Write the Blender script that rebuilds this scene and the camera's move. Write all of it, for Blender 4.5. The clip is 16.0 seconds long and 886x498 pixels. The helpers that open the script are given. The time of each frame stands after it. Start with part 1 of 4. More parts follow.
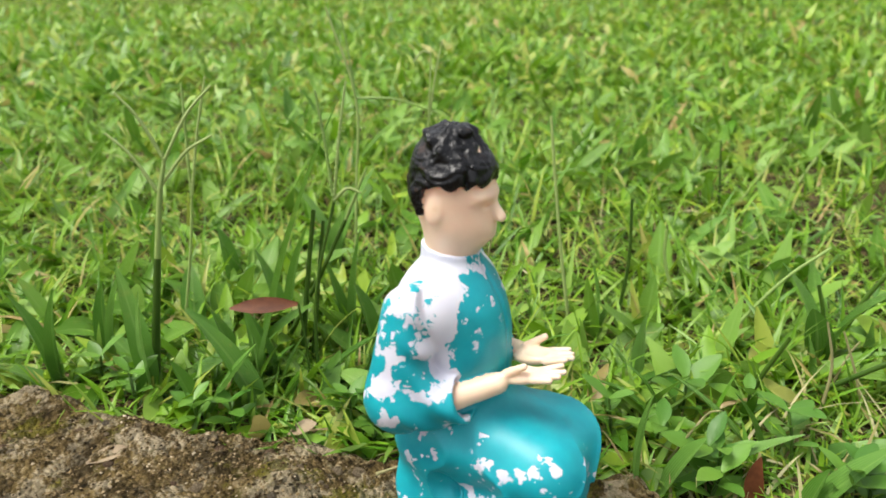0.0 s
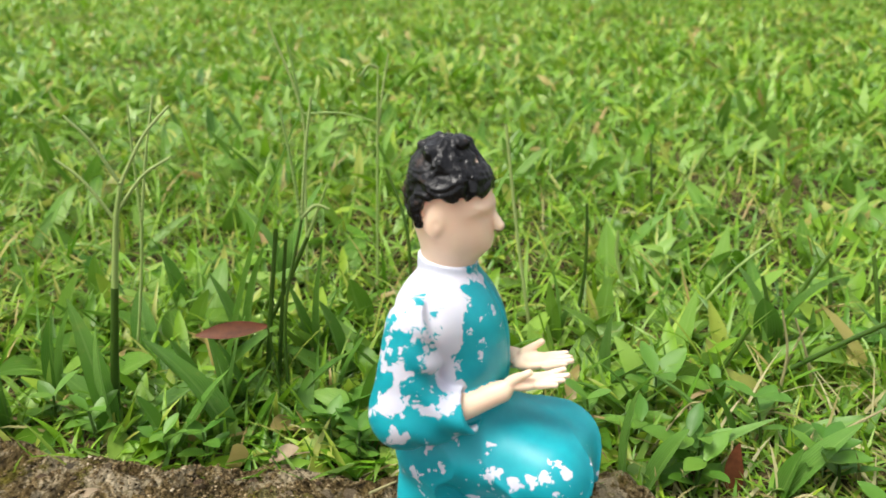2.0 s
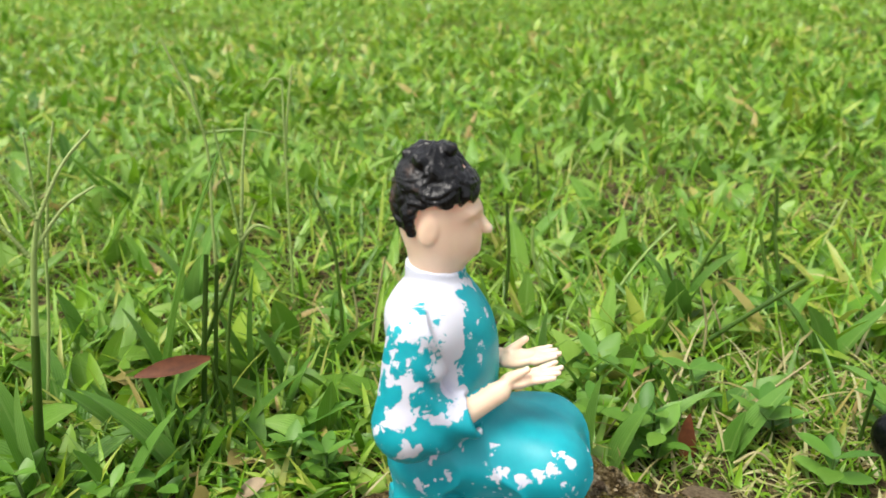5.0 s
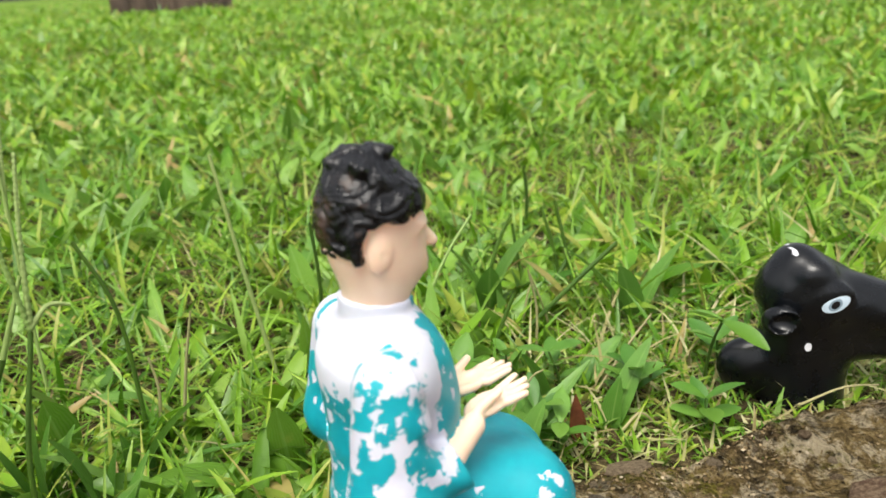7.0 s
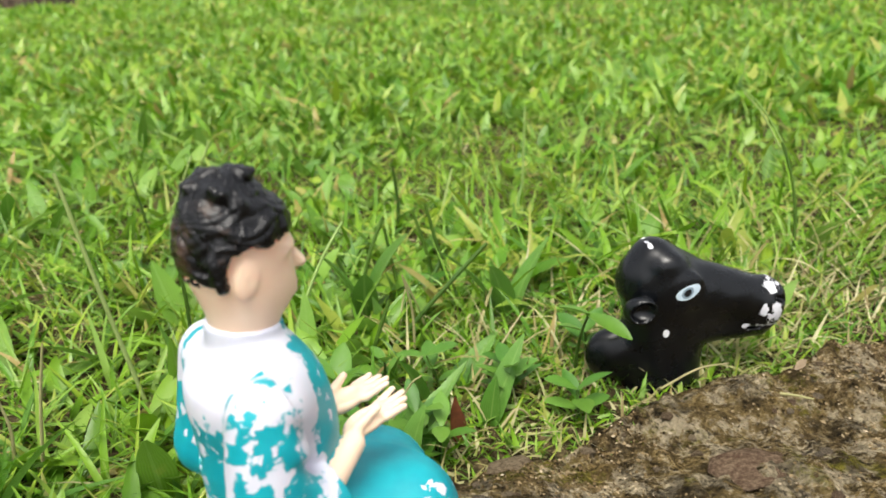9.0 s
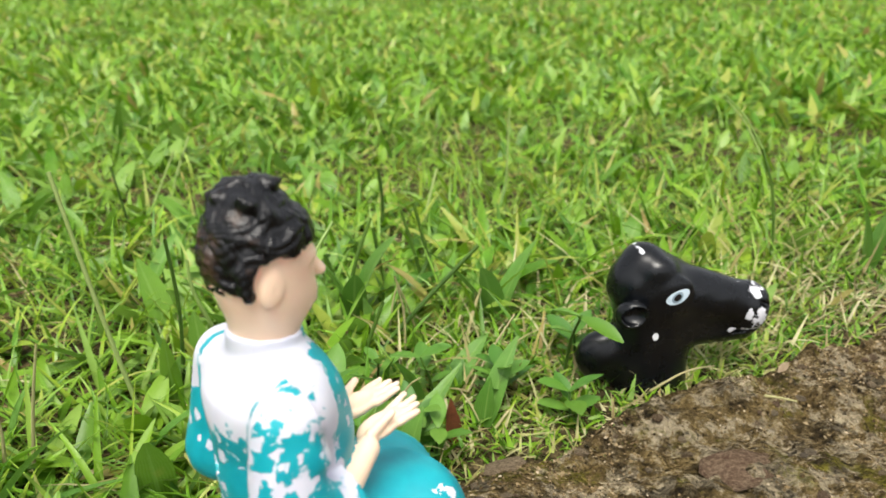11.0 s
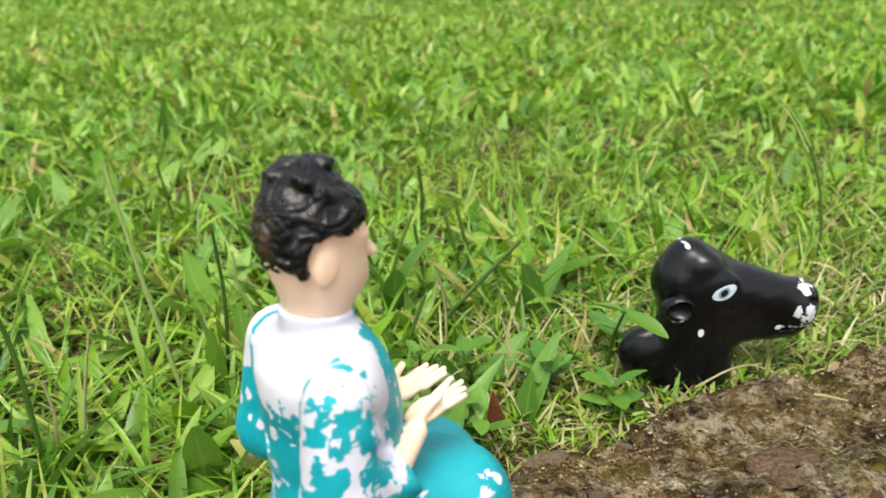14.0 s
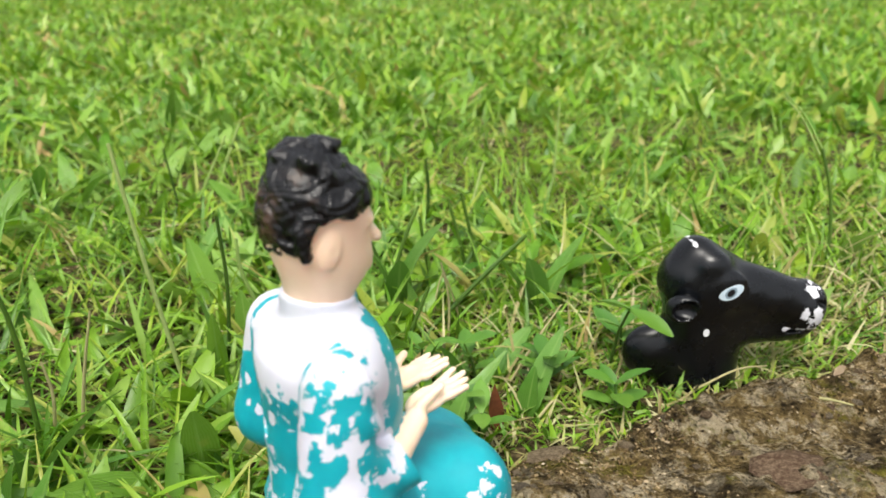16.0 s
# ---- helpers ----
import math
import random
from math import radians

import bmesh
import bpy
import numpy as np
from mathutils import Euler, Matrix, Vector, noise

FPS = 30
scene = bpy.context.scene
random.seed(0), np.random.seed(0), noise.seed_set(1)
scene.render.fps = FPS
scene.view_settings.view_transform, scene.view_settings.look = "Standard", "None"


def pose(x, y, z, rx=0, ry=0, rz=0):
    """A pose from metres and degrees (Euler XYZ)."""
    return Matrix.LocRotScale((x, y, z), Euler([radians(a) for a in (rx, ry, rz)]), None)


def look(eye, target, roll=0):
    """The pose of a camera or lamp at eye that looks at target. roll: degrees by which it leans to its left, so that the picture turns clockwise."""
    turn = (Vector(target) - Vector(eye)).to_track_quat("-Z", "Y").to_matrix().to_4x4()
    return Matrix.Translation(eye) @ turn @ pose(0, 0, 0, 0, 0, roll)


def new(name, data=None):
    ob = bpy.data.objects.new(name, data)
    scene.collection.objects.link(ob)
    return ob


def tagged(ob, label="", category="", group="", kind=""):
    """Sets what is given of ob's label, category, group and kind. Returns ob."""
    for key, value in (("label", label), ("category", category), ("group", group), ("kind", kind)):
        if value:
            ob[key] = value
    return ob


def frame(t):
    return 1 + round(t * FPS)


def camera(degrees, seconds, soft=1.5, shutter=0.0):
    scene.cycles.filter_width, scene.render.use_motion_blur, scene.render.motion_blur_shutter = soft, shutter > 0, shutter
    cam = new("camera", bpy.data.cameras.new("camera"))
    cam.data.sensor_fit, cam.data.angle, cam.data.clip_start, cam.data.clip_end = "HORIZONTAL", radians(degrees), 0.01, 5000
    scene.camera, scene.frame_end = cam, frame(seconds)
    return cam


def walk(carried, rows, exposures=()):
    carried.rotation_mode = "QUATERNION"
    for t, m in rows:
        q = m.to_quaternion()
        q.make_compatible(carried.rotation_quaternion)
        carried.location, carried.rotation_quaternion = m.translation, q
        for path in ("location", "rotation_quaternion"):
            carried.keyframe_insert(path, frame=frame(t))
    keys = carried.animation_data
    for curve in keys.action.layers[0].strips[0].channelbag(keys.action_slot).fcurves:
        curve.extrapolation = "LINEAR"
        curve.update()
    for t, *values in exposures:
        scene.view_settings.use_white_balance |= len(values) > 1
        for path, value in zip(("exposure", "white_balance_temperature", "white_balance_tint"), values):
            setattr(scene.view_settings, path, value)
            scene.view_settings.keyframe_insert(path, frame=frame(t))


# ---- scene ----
cam = camera(62.0, 16.0, soft=1.65)
PATH = [
    (0.0, pose(0.1374, 0.0497, 0.2070, 67.95, 0.00, 57.78)),
    (0.5, pose(0.1389, 0.0520, 0.2070, 67.49, 0.12, 55.38)),
    (1.0, pose(0.1317, 0.0413, 0.2070, 67.43, 0.23, 53.28)),
    (1.5, pose(0.1220, 0.0288, 0.2070, 68.44, 0.35, 51.78)),
    (2.0, pose(0.1207, 0.0273, 0.2070, 68.82, 0.46, 50.40)),
    (2.5, pose(0.1138, 0.0193, 0.2070, 69.75, 0.58, 48.66)),
    (3.0, pose(0.0989, 0.0047, 0.2070, 69.52, 0.69, 46.68)),
    (3.5, pose(0.0979, 0.0037, 0.2070, 69.14, 0.81, 44.88)),
    (4.0, pose(0.0963, 0.0023, 0.2070, 69.37, 0.92, 43.26)),
    (4.5, pose(0.0914, -0.0019, 0.2070, 69.45, 1.04, 41.22)),
    (5.0, pose(0.0880, -0.0046, 0.2070, 69.35, 1.15, 37.74)),
    (5.2, pose(0.0856, -0.0065, 0.2070, 69.25, 1.20, 36.30)),
    (7.3, pose(-0.0060, -0.0015, 0.1948, 69.60, 3.05, 6.59)),
    (7.5, pose(-0.0024, -0.0010, 0.1979, 69.55, 2.81, 4.90)),
    (8.0, pose(-0.0010, 0.0002, 0.1981, 69.15, 2.80, 2.70)),
    (8.5, pose(0.0001, -0.0002, 0.1999, 68.95, 2.41, 1.19)),
    (9.0, pose(0.0001, 0.0001, 0.2001, 68.89, 2.70, -0.00)),
    (11.3, pose(-0.0144, -0.0023, 0.2060, 68.37, 1.10, -2.18)),
    (11.5, pose(-0.0139, -0.0033, 0.2048, 68.47, 1.49, -1.66)),
    (12.0, pose(-0.0145, -0.0030, 0.2031, 68.58, 1.52, -1.30)),
    (12.5, pose(-0.0132, -0.0033, 0.2038, 68.65, 1.34, -0.68)),
    (13.0, pose(-0.0173, -0.0040, 0.2004, 68.79, 1.85, -0.11)),
    (13.5, pose(-0.0182, -0.0048, 0.2010, 68.88, 1.77, 0.25)),
    (14.0, pose(-0.0185, -0.0044, 0.2001, 68.91, 1.64, 0.51)),
    (14.5, pose(-0.0193, -0.0052, 0.1972, 69.15, 2.26, 1.43)),
    (15.0, pose(-0.0202, -0.0052, 0.1970, 69.17, 1.89, 1.77)),
    (15.5, pose(-0.0191, -0.0039, 0.1974, 68.93, 0.97, 1.73)),
    (16.0, pose(-0.0188, -0.0024, 0.1966, 68.68, 0.29, 1.42)),
]
walk(cam, PATH)
cam.data.dof.use_dof, cam.data.dof.focus_distance, cam.data.dof.aperture_fstop = True, 0.305, 15

# ---- light ----
world = bpy.data.worlds.new("sky")
scene.world = world
world.use_nodes = True
wn = world.node_tree
sky = wn.nodes.new("ShaderNodeTexSky")
sky.sky_type, sky.sun_disc = "NISHITA", False
SUN_EL, SUN_AZ = radians(66), radians(190)
sky.sun_elevation, sky.sun_rotation = SUN_EL, SUN_AZ
sky.air_density, sky.dust_density = 1.0, 4.0
bg = wn.nodes["Background"]
veil = wn.nodes.new("ShaderNodeHueSaturation")
veil.inputs["Saturation"].default_value = 0.2
wn.links.new(sky.outputs[0], veil.inputs["Color"])
wn.links.new(veil.outputs[0], bg.inputs[0])
bg.inputs[1].default_value = 0.11
sun = new("sun", bpy.data.lights.new("sun", "SUN"))
sun.data.energy, sun.data.angle, sun.data.color = 1.5, radians(26), (1.0, 0.95, 0.84)
sd = Vector((math.sin(SUN_AZ) * math.cos(SUN_EL), math.cos(SUN_AZ) * math.cos(SUN_EL), math.sin(SUN_EL)))
sun.matrix_world = look(sd * 10, (0, 0, 0))
scene.view_settings.exposure = 1.17


# ---- materials ----
class Mat:
    """A small node-building helper."""

    def __init__(self, name):
        self.m = bpy.data.materials.new(name)
        self.m.use_nodes = True
        self.t = self.m.node_tree
        self.b = self.t.nodes["Principled BSDF"]
        self.coord = None

    def n(self, kind, ins=(), **props):
        node = self.t.nodes.new(kind)
        for k, v in props.items():
            setattr(node, k, v)
        for k, v in dict(ins).items():
            if hasattr(v, "is_output"):
                self.t.links.new(v, node.inputs[k])
            else:
                node.inputs[k].default_value = v
        return node

    def obj(self):
        if self.coord is None:
            self.coord = self.n("ShaderNodeTexCoord").outputs["Object"]
        return self.coord

    def noise(self, scale, detail=5, rough=0.6, vec=None):
        return self.n("ShaderNodeTexNoise", {"Scale": scale, "Detail": detail, "Roughness": rough, "Vector": vec or self.obj()}).outputs[0]

    def ramp(self, fac, stops, const=False):
        r = self.n("ShaderNodeValToRGB", {"Fac": fac})
        el = r.color_ramp.elements
        r.color_ramp.interpolation = "CONSTANT" if const else "LINEAR"
        while len(el) < len(stops):
            el.new(0.5)
        for e, (p, c) in zip(el, stops):
            e.position = p
            e.color = (*c, 1) if len(c) == 3 else c
        return r.outputs[0]

    def math(self, op, a, b=0.0, c=0.0):
        return self.n("ShaderNodeMath", {0: a, 1: b, 2: c}, operation=op).outputs[0]

    def mix(self, fac, a, b, mode="MIX"):
        node = self.n("ShaderNodeMix", {}, data_type="RGBA", blend_type=mode)
        for i, v in ((0, fac), (6, a), (7, b)):
            if hasattr(v, "is_output"):
                self.t.links.new(v, node.inputs[i])
            else:
                node.inputs[i].default_value = v if i == 0 else (*v, 1)
        return node.outputs[2]

    def set(self, **kw):
        names = {"color": "Base Color", "rough": "Roughness", "spec": "Specular IOR Level", "normal": "Normal", "sss": "Subsurface Weight"}
        for k, v in kw.items():
            s = self.b.inputs[names[k]]
            if hasattr(v, "is_output"):
                self.t.links.new(v, s)
            else:
                s.default_value = (*v, 1) if k == "color" else v
        return self

    def bump(self, height, strength=0.4, dist=0.001):
        self.set(normal=self.n("ShaderNodeBump", {"Height": height, "Strength": strength, "Distance": dist}).outputs[0])
        return self

    def translucent(self, color, share):
        tr = self.n("ShaderNodeBsdfTranslucent", {"Color": color})
        mixer = self.n("ShaderNodeMixShader", {0: share, 1: self.b.outputs[0], 2: tr.outputs[0]})
        self.t.links.new(mixer.outputs[0], self.t.nodes["Material Output"].inputs[0])
        return self


def leaf_material(name, stops, rough=0.4, share=0.32, per_object=False, vein=True):
    k = Mat(name)
    if per_object:
        rnd = k.n("ShaderNodeObjectInfo").outputs["Random"]
    else:
        rnd = k.n("ShaderNodeNewGeometry").outputs["Random Per Island"]
    col = k.ramp(rnd, stops)
    patch = k.noise(9, 3)
    col = k.mix(k.math("MULTIPLY", k.ramp(patch, [(0.4, (0, 0, 0)), (0.7, (1, 1, 1))]), 0.35), col, (0.26, 0.38, 0.02))
    col = k.mix(k.math("MULTIPLY", k.noise(260, 3), 0.7), col, (0.72, 0.80, 0.60), "MULTIPLY")
    if vein:
        # pale midrib and fine parallel veins along the blade
        u = k.n("ShaderNodeSeparateXYZ", {0: k.n("ShaderNodeTexCoord").outputs["UV"]}).outputs[0]
        off = k.math("ABSOLUTE", k.math("SUBTRACT", u, 0.5))
        rib = k.n("ShaderNodeMapRange", {0: off, 1: 0.02, 2: 0.07, 3: 0.4, 4: 0.0}).outputs[0]
        col = k.mix(rib, col, (0.26, 0.42, 0.10))
        lines = k.math("SINE", k.math("MULTIPLY", u, 75.0))
        col = k.mix(k.math("MULTIPLY", k.math("ADD", lines, 1.0), 0.07), col, (0.32, 0.46, 0.16))
        blotch = k.ramp(k.noise(75, 4), [(0.62, (0, 0, 0)), (0.75, (1, 1, 1))])
        col = k.mix(k.math("MULTIPLY", blotch, 0.35), col, (0.36, 0.36, 0.07))
        k.bump(k.math("ADD", lines, k.noise(500, 3)), 0.3, 0.0004)
    else:
        k.bump(k.noise(700, 3), 0.25, 0.0006)
    k.set(color=col, rough=k.math("ADD", k.math("MULTIPLY", k.noise(140, 2), 0.3), rough - 0.15), spec=0.42)
    return k.translucent(col, share).m


GREENS = [(0.0, (0.055, 0.16, 0.012)), (0.2, (0.10, 0.26, 0.014)), (0.42, (0.18, 0.36, 0.018)), (0.58, (0.22, 0.40, 0.025)), (0.70, (0.25, 0.41, 0.10)), (0.82, (0.31, 0.45, 0.03)), (0.95, (0.40, 0.41, 0.10)), (1.0, (0.46, 0.30, 0.14))]
m_grass = leaf_material("lawn_grass", GREENS, vein=False)
m_leaf = leaf_material("broad_leaf", [(0.0, (0.055, 0.17, 0.018)), (0.5, (0.10, 0.26, 0.030)), (1.0, (0.17, 0.34, 0.075))], rough=0.36, per_object=True)
m_weed = leaf_material("weed_leaf", [(0.0, (0.07, 0.20, 0.025)), (1.0, (0.16, 0.33, 0.05))], rough=0.42, per_object=True, vein=False)
m_stem = leaf_material("green_stem", [(0.0, (0.018, 0.055, 0.010)), (1.0, (0.06, 0.13, 0.02))], share=0.1, per_object=True, vein=False)
m_palestem = leaf_material("pale_stem", [(0.0, (0.24, 0.37, 0.10)), (1.0, (0.42, 0.50, 0.20))], share=0.15, per_object=True, vein=False)
m_broad = leaf_material("broad_weed", [(0.0, (0.06, 0.18, 0.014)), (0.4, (0.12, 0.29, 0.02)), (0.75, (0.19, 0.37, 0.05)), (1.0, (0.27, 0.43, 0.09))], rough=0.36)
m_straw = leaf_material("dry_straw", [(0.0, (0.20, 0.14, 0.06)), (0.5, (0.37, 0.31, 0.16)), (1.0, (0.58, 0.52, 0.33))], rough=0.7, share=0.15, vein=False)

k = Mat("soil")
g = k.noise(0.8, 4)
far_green = k.ramp(k.noise(14, 5), [(0.3, (0.07, 0.14, 0.012)), (0.7, (0.15, 0.23, 0.03))])
earth = k.ramp(k.noise(160, 8, 0.75), [(0.36, (0.012, 0.010, 0.005)), (0.5, (0.045, 0.035, 0.015)), (0.6, (0.14, 0.105, 0.05)), (0.72, (0.26, 0.2, 0.1))])
xyz = k.n("ShaderNodeVectorMath", {0: k.obj()}, operation="LENGTH").outputs["Value"]
dist = k.n("ShaderNodeMapRange", {0: xyz, 1: 1.2, 2: 5.0}).outputs[0]
k.set(color=k.mix(dist, earth, far_green), rough=0.95, spec=0.1)
k.bump(k.noise(120, 6), 0.8, 0.004)
m_soil = k.m

k = Mat("weathered_concrete")
base = k.ramp(k.noise(120, 10, 0.78), [(0.38, (0.010, 0.007, 0.003)), (0.46, (0.06, 0.040, 0.016)), (0.51, (0.17, 0.122, 0.055)), (0.55, (0.36, 0.28, 0.15)), (0.63, (0.62, 0.54, 0.39))])
grit = k.n("ShaderNodeTexVoronoi", {"Scale": 420.0, "Vector": k.obj()})
gritcol = k.ramp(grit.outputs["Color"], [(0.0, (0.012, 0.009, 0.006)), (0.5, (0.11, 0.075, 0.032)), (0.9, (0.20, 0.145, 0.07)), (1.0, (0.5, 0.45, 0.36))])
col = k.mix(0.28, base, gritcol)
dark = k.ramp(k.noise(31, 9, 0.75), [(0.48, (0, 0, 0)), (0.58, (1, 1, 1))])
pale = k.ramp(k.noise(52, 9, 0.75), [(0.515, (0, 0, 0)), (0.55, (1, 1, 1))])
ochre = k.ramp(k.noise(21, 8, 0.7), [(0.42, (0, 0, 0)), (0.56, (1, 1, 1))])
col = k.mix(k.math("MULTIPLY", ochre, 0.5), col, (0.25, 0.175, 0.062))
col = k.mix(k.math("MULTIPLY", pale, 0.7), col, (0.50, 0.42, 0.28))
col = k.mix(k.math("MULTIPLY", dark, 0.72), col, (0.020, 0.015, 0.008))
moss = k.ramp(k.noise(33, 8, 0.74, vec=k.n("ShaderNodeVectorMath", {0: k.obj(), 1: (3.1, 1.7, 0.4)}, operation="ADD").outputs[0]), [(0.53, (0, 0, 0)), (0.60, (1, 1, 1))])
mosscol = k.ramp(k.noise(220, 5), [(0.35, (0.05, 0.05, 0.006)), (0.65, (0.20, 0.18, 0.02))])
col = k.mix(k.math("MULTIPLY", moss, 0.75), col, mosscol)
pores = k.ramp(k.noise(240, 4, 0.6), [(0.34, (1, 1, 1)), (0.42, (0, 0, 0))])
col = k.mix(k.math("MULTIPLY", pores, 0.8), col, (0.012, 0.009, 0.005))
k.set(color=col, rough=0.95, spec=0.08)
k.bump(k.math("ADD", k.noise(150, 8, 0.7), k.math("MULTIPLY", grit.outputs["Distance"], -0.7)), 1.0, 0.009)
m_concrete = k.m

k = Mat("pebble")
col = k.ramp(k.n("ShaderNodeObjectInfo").outputs["Random"], [(0.0, (0.12, 0.06, 0.04)), (0.4, (0.16, 0.11, 0.06)), (0.7, (0.28, 0.22, 0.14)), (1.0, (0.12, 0.11, 0.09))])
k.set(color=k.mix(0.5, col, k.ramp(k.noise(5.5, 8, 0.8), [(0.42, (0.04, 0.025, 0.014)), (0.66, (0.40, 0.31, 0.2))])), rough=0.9, spec=0.1)
k.bump(k.noise(4.0, 8, 0.7), 1.0, 0.004)
m_pebble = k.m

k = Mat("grit")
k.set(color=k.ramp(k.n("ShaderNodeNewGeometry").outputs["Random Per Island"], [(0.0, (0.02, 0.013, 0.006)), (0.35, (0.09, 0.06, 0.026)), (0.75, (0.21, 0.15, 0.075)), (0.95, (0.34, 0.26, 0.15)), (1.0, (0.48, 0.40, 0.28))]), rough=0.9, spec=0.1)
m_grit = k.m

k = Mat("worn_painted_robe")
sep = k.n("ShaderNodeSeparateXYZ", {0: k.obj()})
high = k.n("ShaderNodeMapRange", {0: sep.outputs[2], 1: 0.080, 2: 0.100, 3: -0.13, 4: 0.30}).outputs[0]
sleeve = k.n("ShaderNodeMapRange", {0: sep.outputs[2], 1: 0.050, 2: 0.103, 3: -0.03, 4: 0.13}).outputs[0]
out = k.n("ShaderNodeMapRange", {0: k.math("ABSOLUTE", sep.outputs[1]), 1: 0.0172, 2: 0.0205}).outputs[0]
front = k.n("ShaderNodeMapRange", {0: sep.outputs[0], 1: 0.003, 2: 0.012, 3: 0.0, 4: -0.29}).outputs[0]
lap = k.n("ShaderNodeMapRange", {0: sep.outputs[2], 1: 0.046, 2: 0.066, 3: 0.45, 4: 1.0}).outputs[0]
bias = k.n("ShaderNodeMix", {0: out, 2: k.math("ADD", high, k.math("MULTIPLY", front, lap)), 3: sleeve}).outputs[0]
wobble = k.math("MULTIPLY", k.math("SUBTRACT", k.noise(60, 3), 0.5), 0.006)
seam = k.math("COMPARE", k.math("ADD", k.math("ABSOLUTE", sep.outputs[1]), wobble), 0.0182, 0.0009)
behind = k.math("LESS_THAN", sep.outputs[0], -0.003)
wear = k.math("SUBTRACT", k.math("ADD", k.noise(85, 8, 0.60), bias), k.math("MULTIPLY", k.math("MULTIPLY", seam, behind), 0.27))
chips = k.math("MULTIPLY", k.math("GREATER_THAN", k.noise(150, 5, 0.55), 0.592), 0.35)
white = k.ramp(k.math("ADD", wear, chips), [(0.0, (0, 0, 0)), (0.60, (0, 0, 0)), (0.606, (1, 1, 1))])
teal = k.ramp(k.noise(60, 4), [(0.3, (0.0, 0.25, 0.31)), (0.7, (0.002, 0.35, 0.41))])
bare = k.ramp(k.noise(35, 5), [(0.3, (0.50, 0.50, 0.60)), (0.6, (0.61, 0.61, 0.68)), (0.85, (0.60, 0.56, 0.52))])
k.set(color=k.mix(white, teal, bare), rough=k.math("ADD", k.math("MULTIPLY", white, 0.1), 0.44), spec=0.5, sss=0.05)
k.bump(k.math("ADD", k.math("MULTIPLY", white, -1.0), k.math("MULTIPLY", k.noise(400, 3), 0.15)), 0.35, 0.0003)
m_robe = k.m

k = Mat("skin_coloured_plastic")
k.set(color=k.mix(k.noise(130, 6), (0.80, 0.54, 0.38), (0.90, 0.66, 0.49)), rough=0.42, sss=0.12)
k.bump(k.noise(500, 3), 0.1, 0.0003)
m_skin = k.m

k = Mat("melted_black_plastic")
sepo = k.n("ShaderNodeSeparateXYZ", {0: k.obj()})
rearo = k.n("ShaderNodeMapRange", {0: sepo.outputs[0], 1: 0.0, 2: -0.014, 3: 0.0, 4: 0.16}).outputs[0]
brown = k.ramp(k.math("ADD", k.noise(110, 6, 0.65), rearo), [(0.62, (0, 0, 0)), (0.75, (1, 1, 1))])
k.set(color=k.mix(k.math("MULTIPLY", brown, 0.8), (0.004, 0.004, 0.005), (0.06, 0.033, 0.02)), rough=k.math("ADD", k.math("MULTIPLY", k.noise(120, 4), 0.25), 0.16), spec=0.34)
warped = k.n("ShaderNodeVectorMath", {0: k.obj(), 1: k.n("ShaderNodeVectorMath", {0: k.n("ShaderNodeTexNoise", {"Scale": 90.0, "Vector": k.obj()}).outputs["Color"], 1: (0.012, 0.012, 0.012)}, operation="MULTIPLY").outputs[0]}, operation="ADD").outputs[0]
strand = k.n("ShaderNodeTexNoise", {"Scale": 300.0, "Detail": 3.0, "Vector": k.n("ShaderNodeVectorMath", {0: warped, 1: (1.0, 1.0, 0.22)}, operation="MULTIPLY").outputs[0]}).outputs[0]
k.bump(k.math("ADD", strand, k.math("MULTIPLY", k.noise(330, 5, 0.6), 0.5)), 0.8, 0.0013)
m_hair = k.m

k = Mat("black_toy_paint")
sp = k.n("ShaderNodeSeparateXYZ", {0: k.obj()})


def ellipse(mat, sx, sz, cx, cz, rx, rz):
    a = mat.math("DIVIDE", mat.math("SUBTRACT", sx, cx), rx)
    b = mat.math("DIVIDE", mat.math("SUBTRACT", sz, cz), rz)
    return mat.math("ADD", mat.math("MULTIPLY", a, a), mat.math("MULTIPLY", b, b))


ragged = k.math("MULTIPLY", k.math("SUBTRACT", k.noise(300, 7, 0.75), 0.5), 9.0)
col = k.mix(k.ramp(k.noise(35, 5), [(0.35, (0, 0, 0)), (0.7, (1, 1, 1))]), (0.0018, 0.0021, 0.0030), (0.004, 0.005, 0.0065))
for cx, cz, rx, rz in ((0.0465, 0.0475, 0.0034, 0.0022), (0.0485, 0.0345, 0.0036, 0.0050), (0.0350, 0.0275, 0.0024, 0.0011), (0.0470, 0.0275, 0.0070, 0.0010), (0.0420, 0.0370, 0.0018, 0.0030), (0.0400, 0.0530, 0.0030, 0.0012), (-0.016, 0.0720, 0.0012, 0.0008)):
    chip = k.math("LESS_THAN", k.math("ADD", ellipse(k, sp.outputs[0], sp.outputs[2], cx, cz, rx, rz), ragged), 1.0)
    col = k.mix(chip, col, (0.62, 0.62, 0.66))
skew = k.math("ADD", sp.outputs[2], k.math("MULTIPLY", sp.outputs[0], -0.25))
eye = ellipse(k, sp.outputs[0], skew, 0.0, 0.052, 0.0062, 0.0038)
col = k.mix(k.math("LESS_THAN", eye, 1.0), col, (0.55, 0.66, 0.74))
ring = ellipse(k, sp.outputs[0], skew, -0.0005, 0.052, 0.0030, 0.0029)
col = k.mix(k.math("LESS_THAN", ring, 1.0), col, (0.22, 0.30, 0.36))
iris = ellipse(k, sp.outputs[0], skew, -0.0005, 0.052, 0.0019, 0.0019)
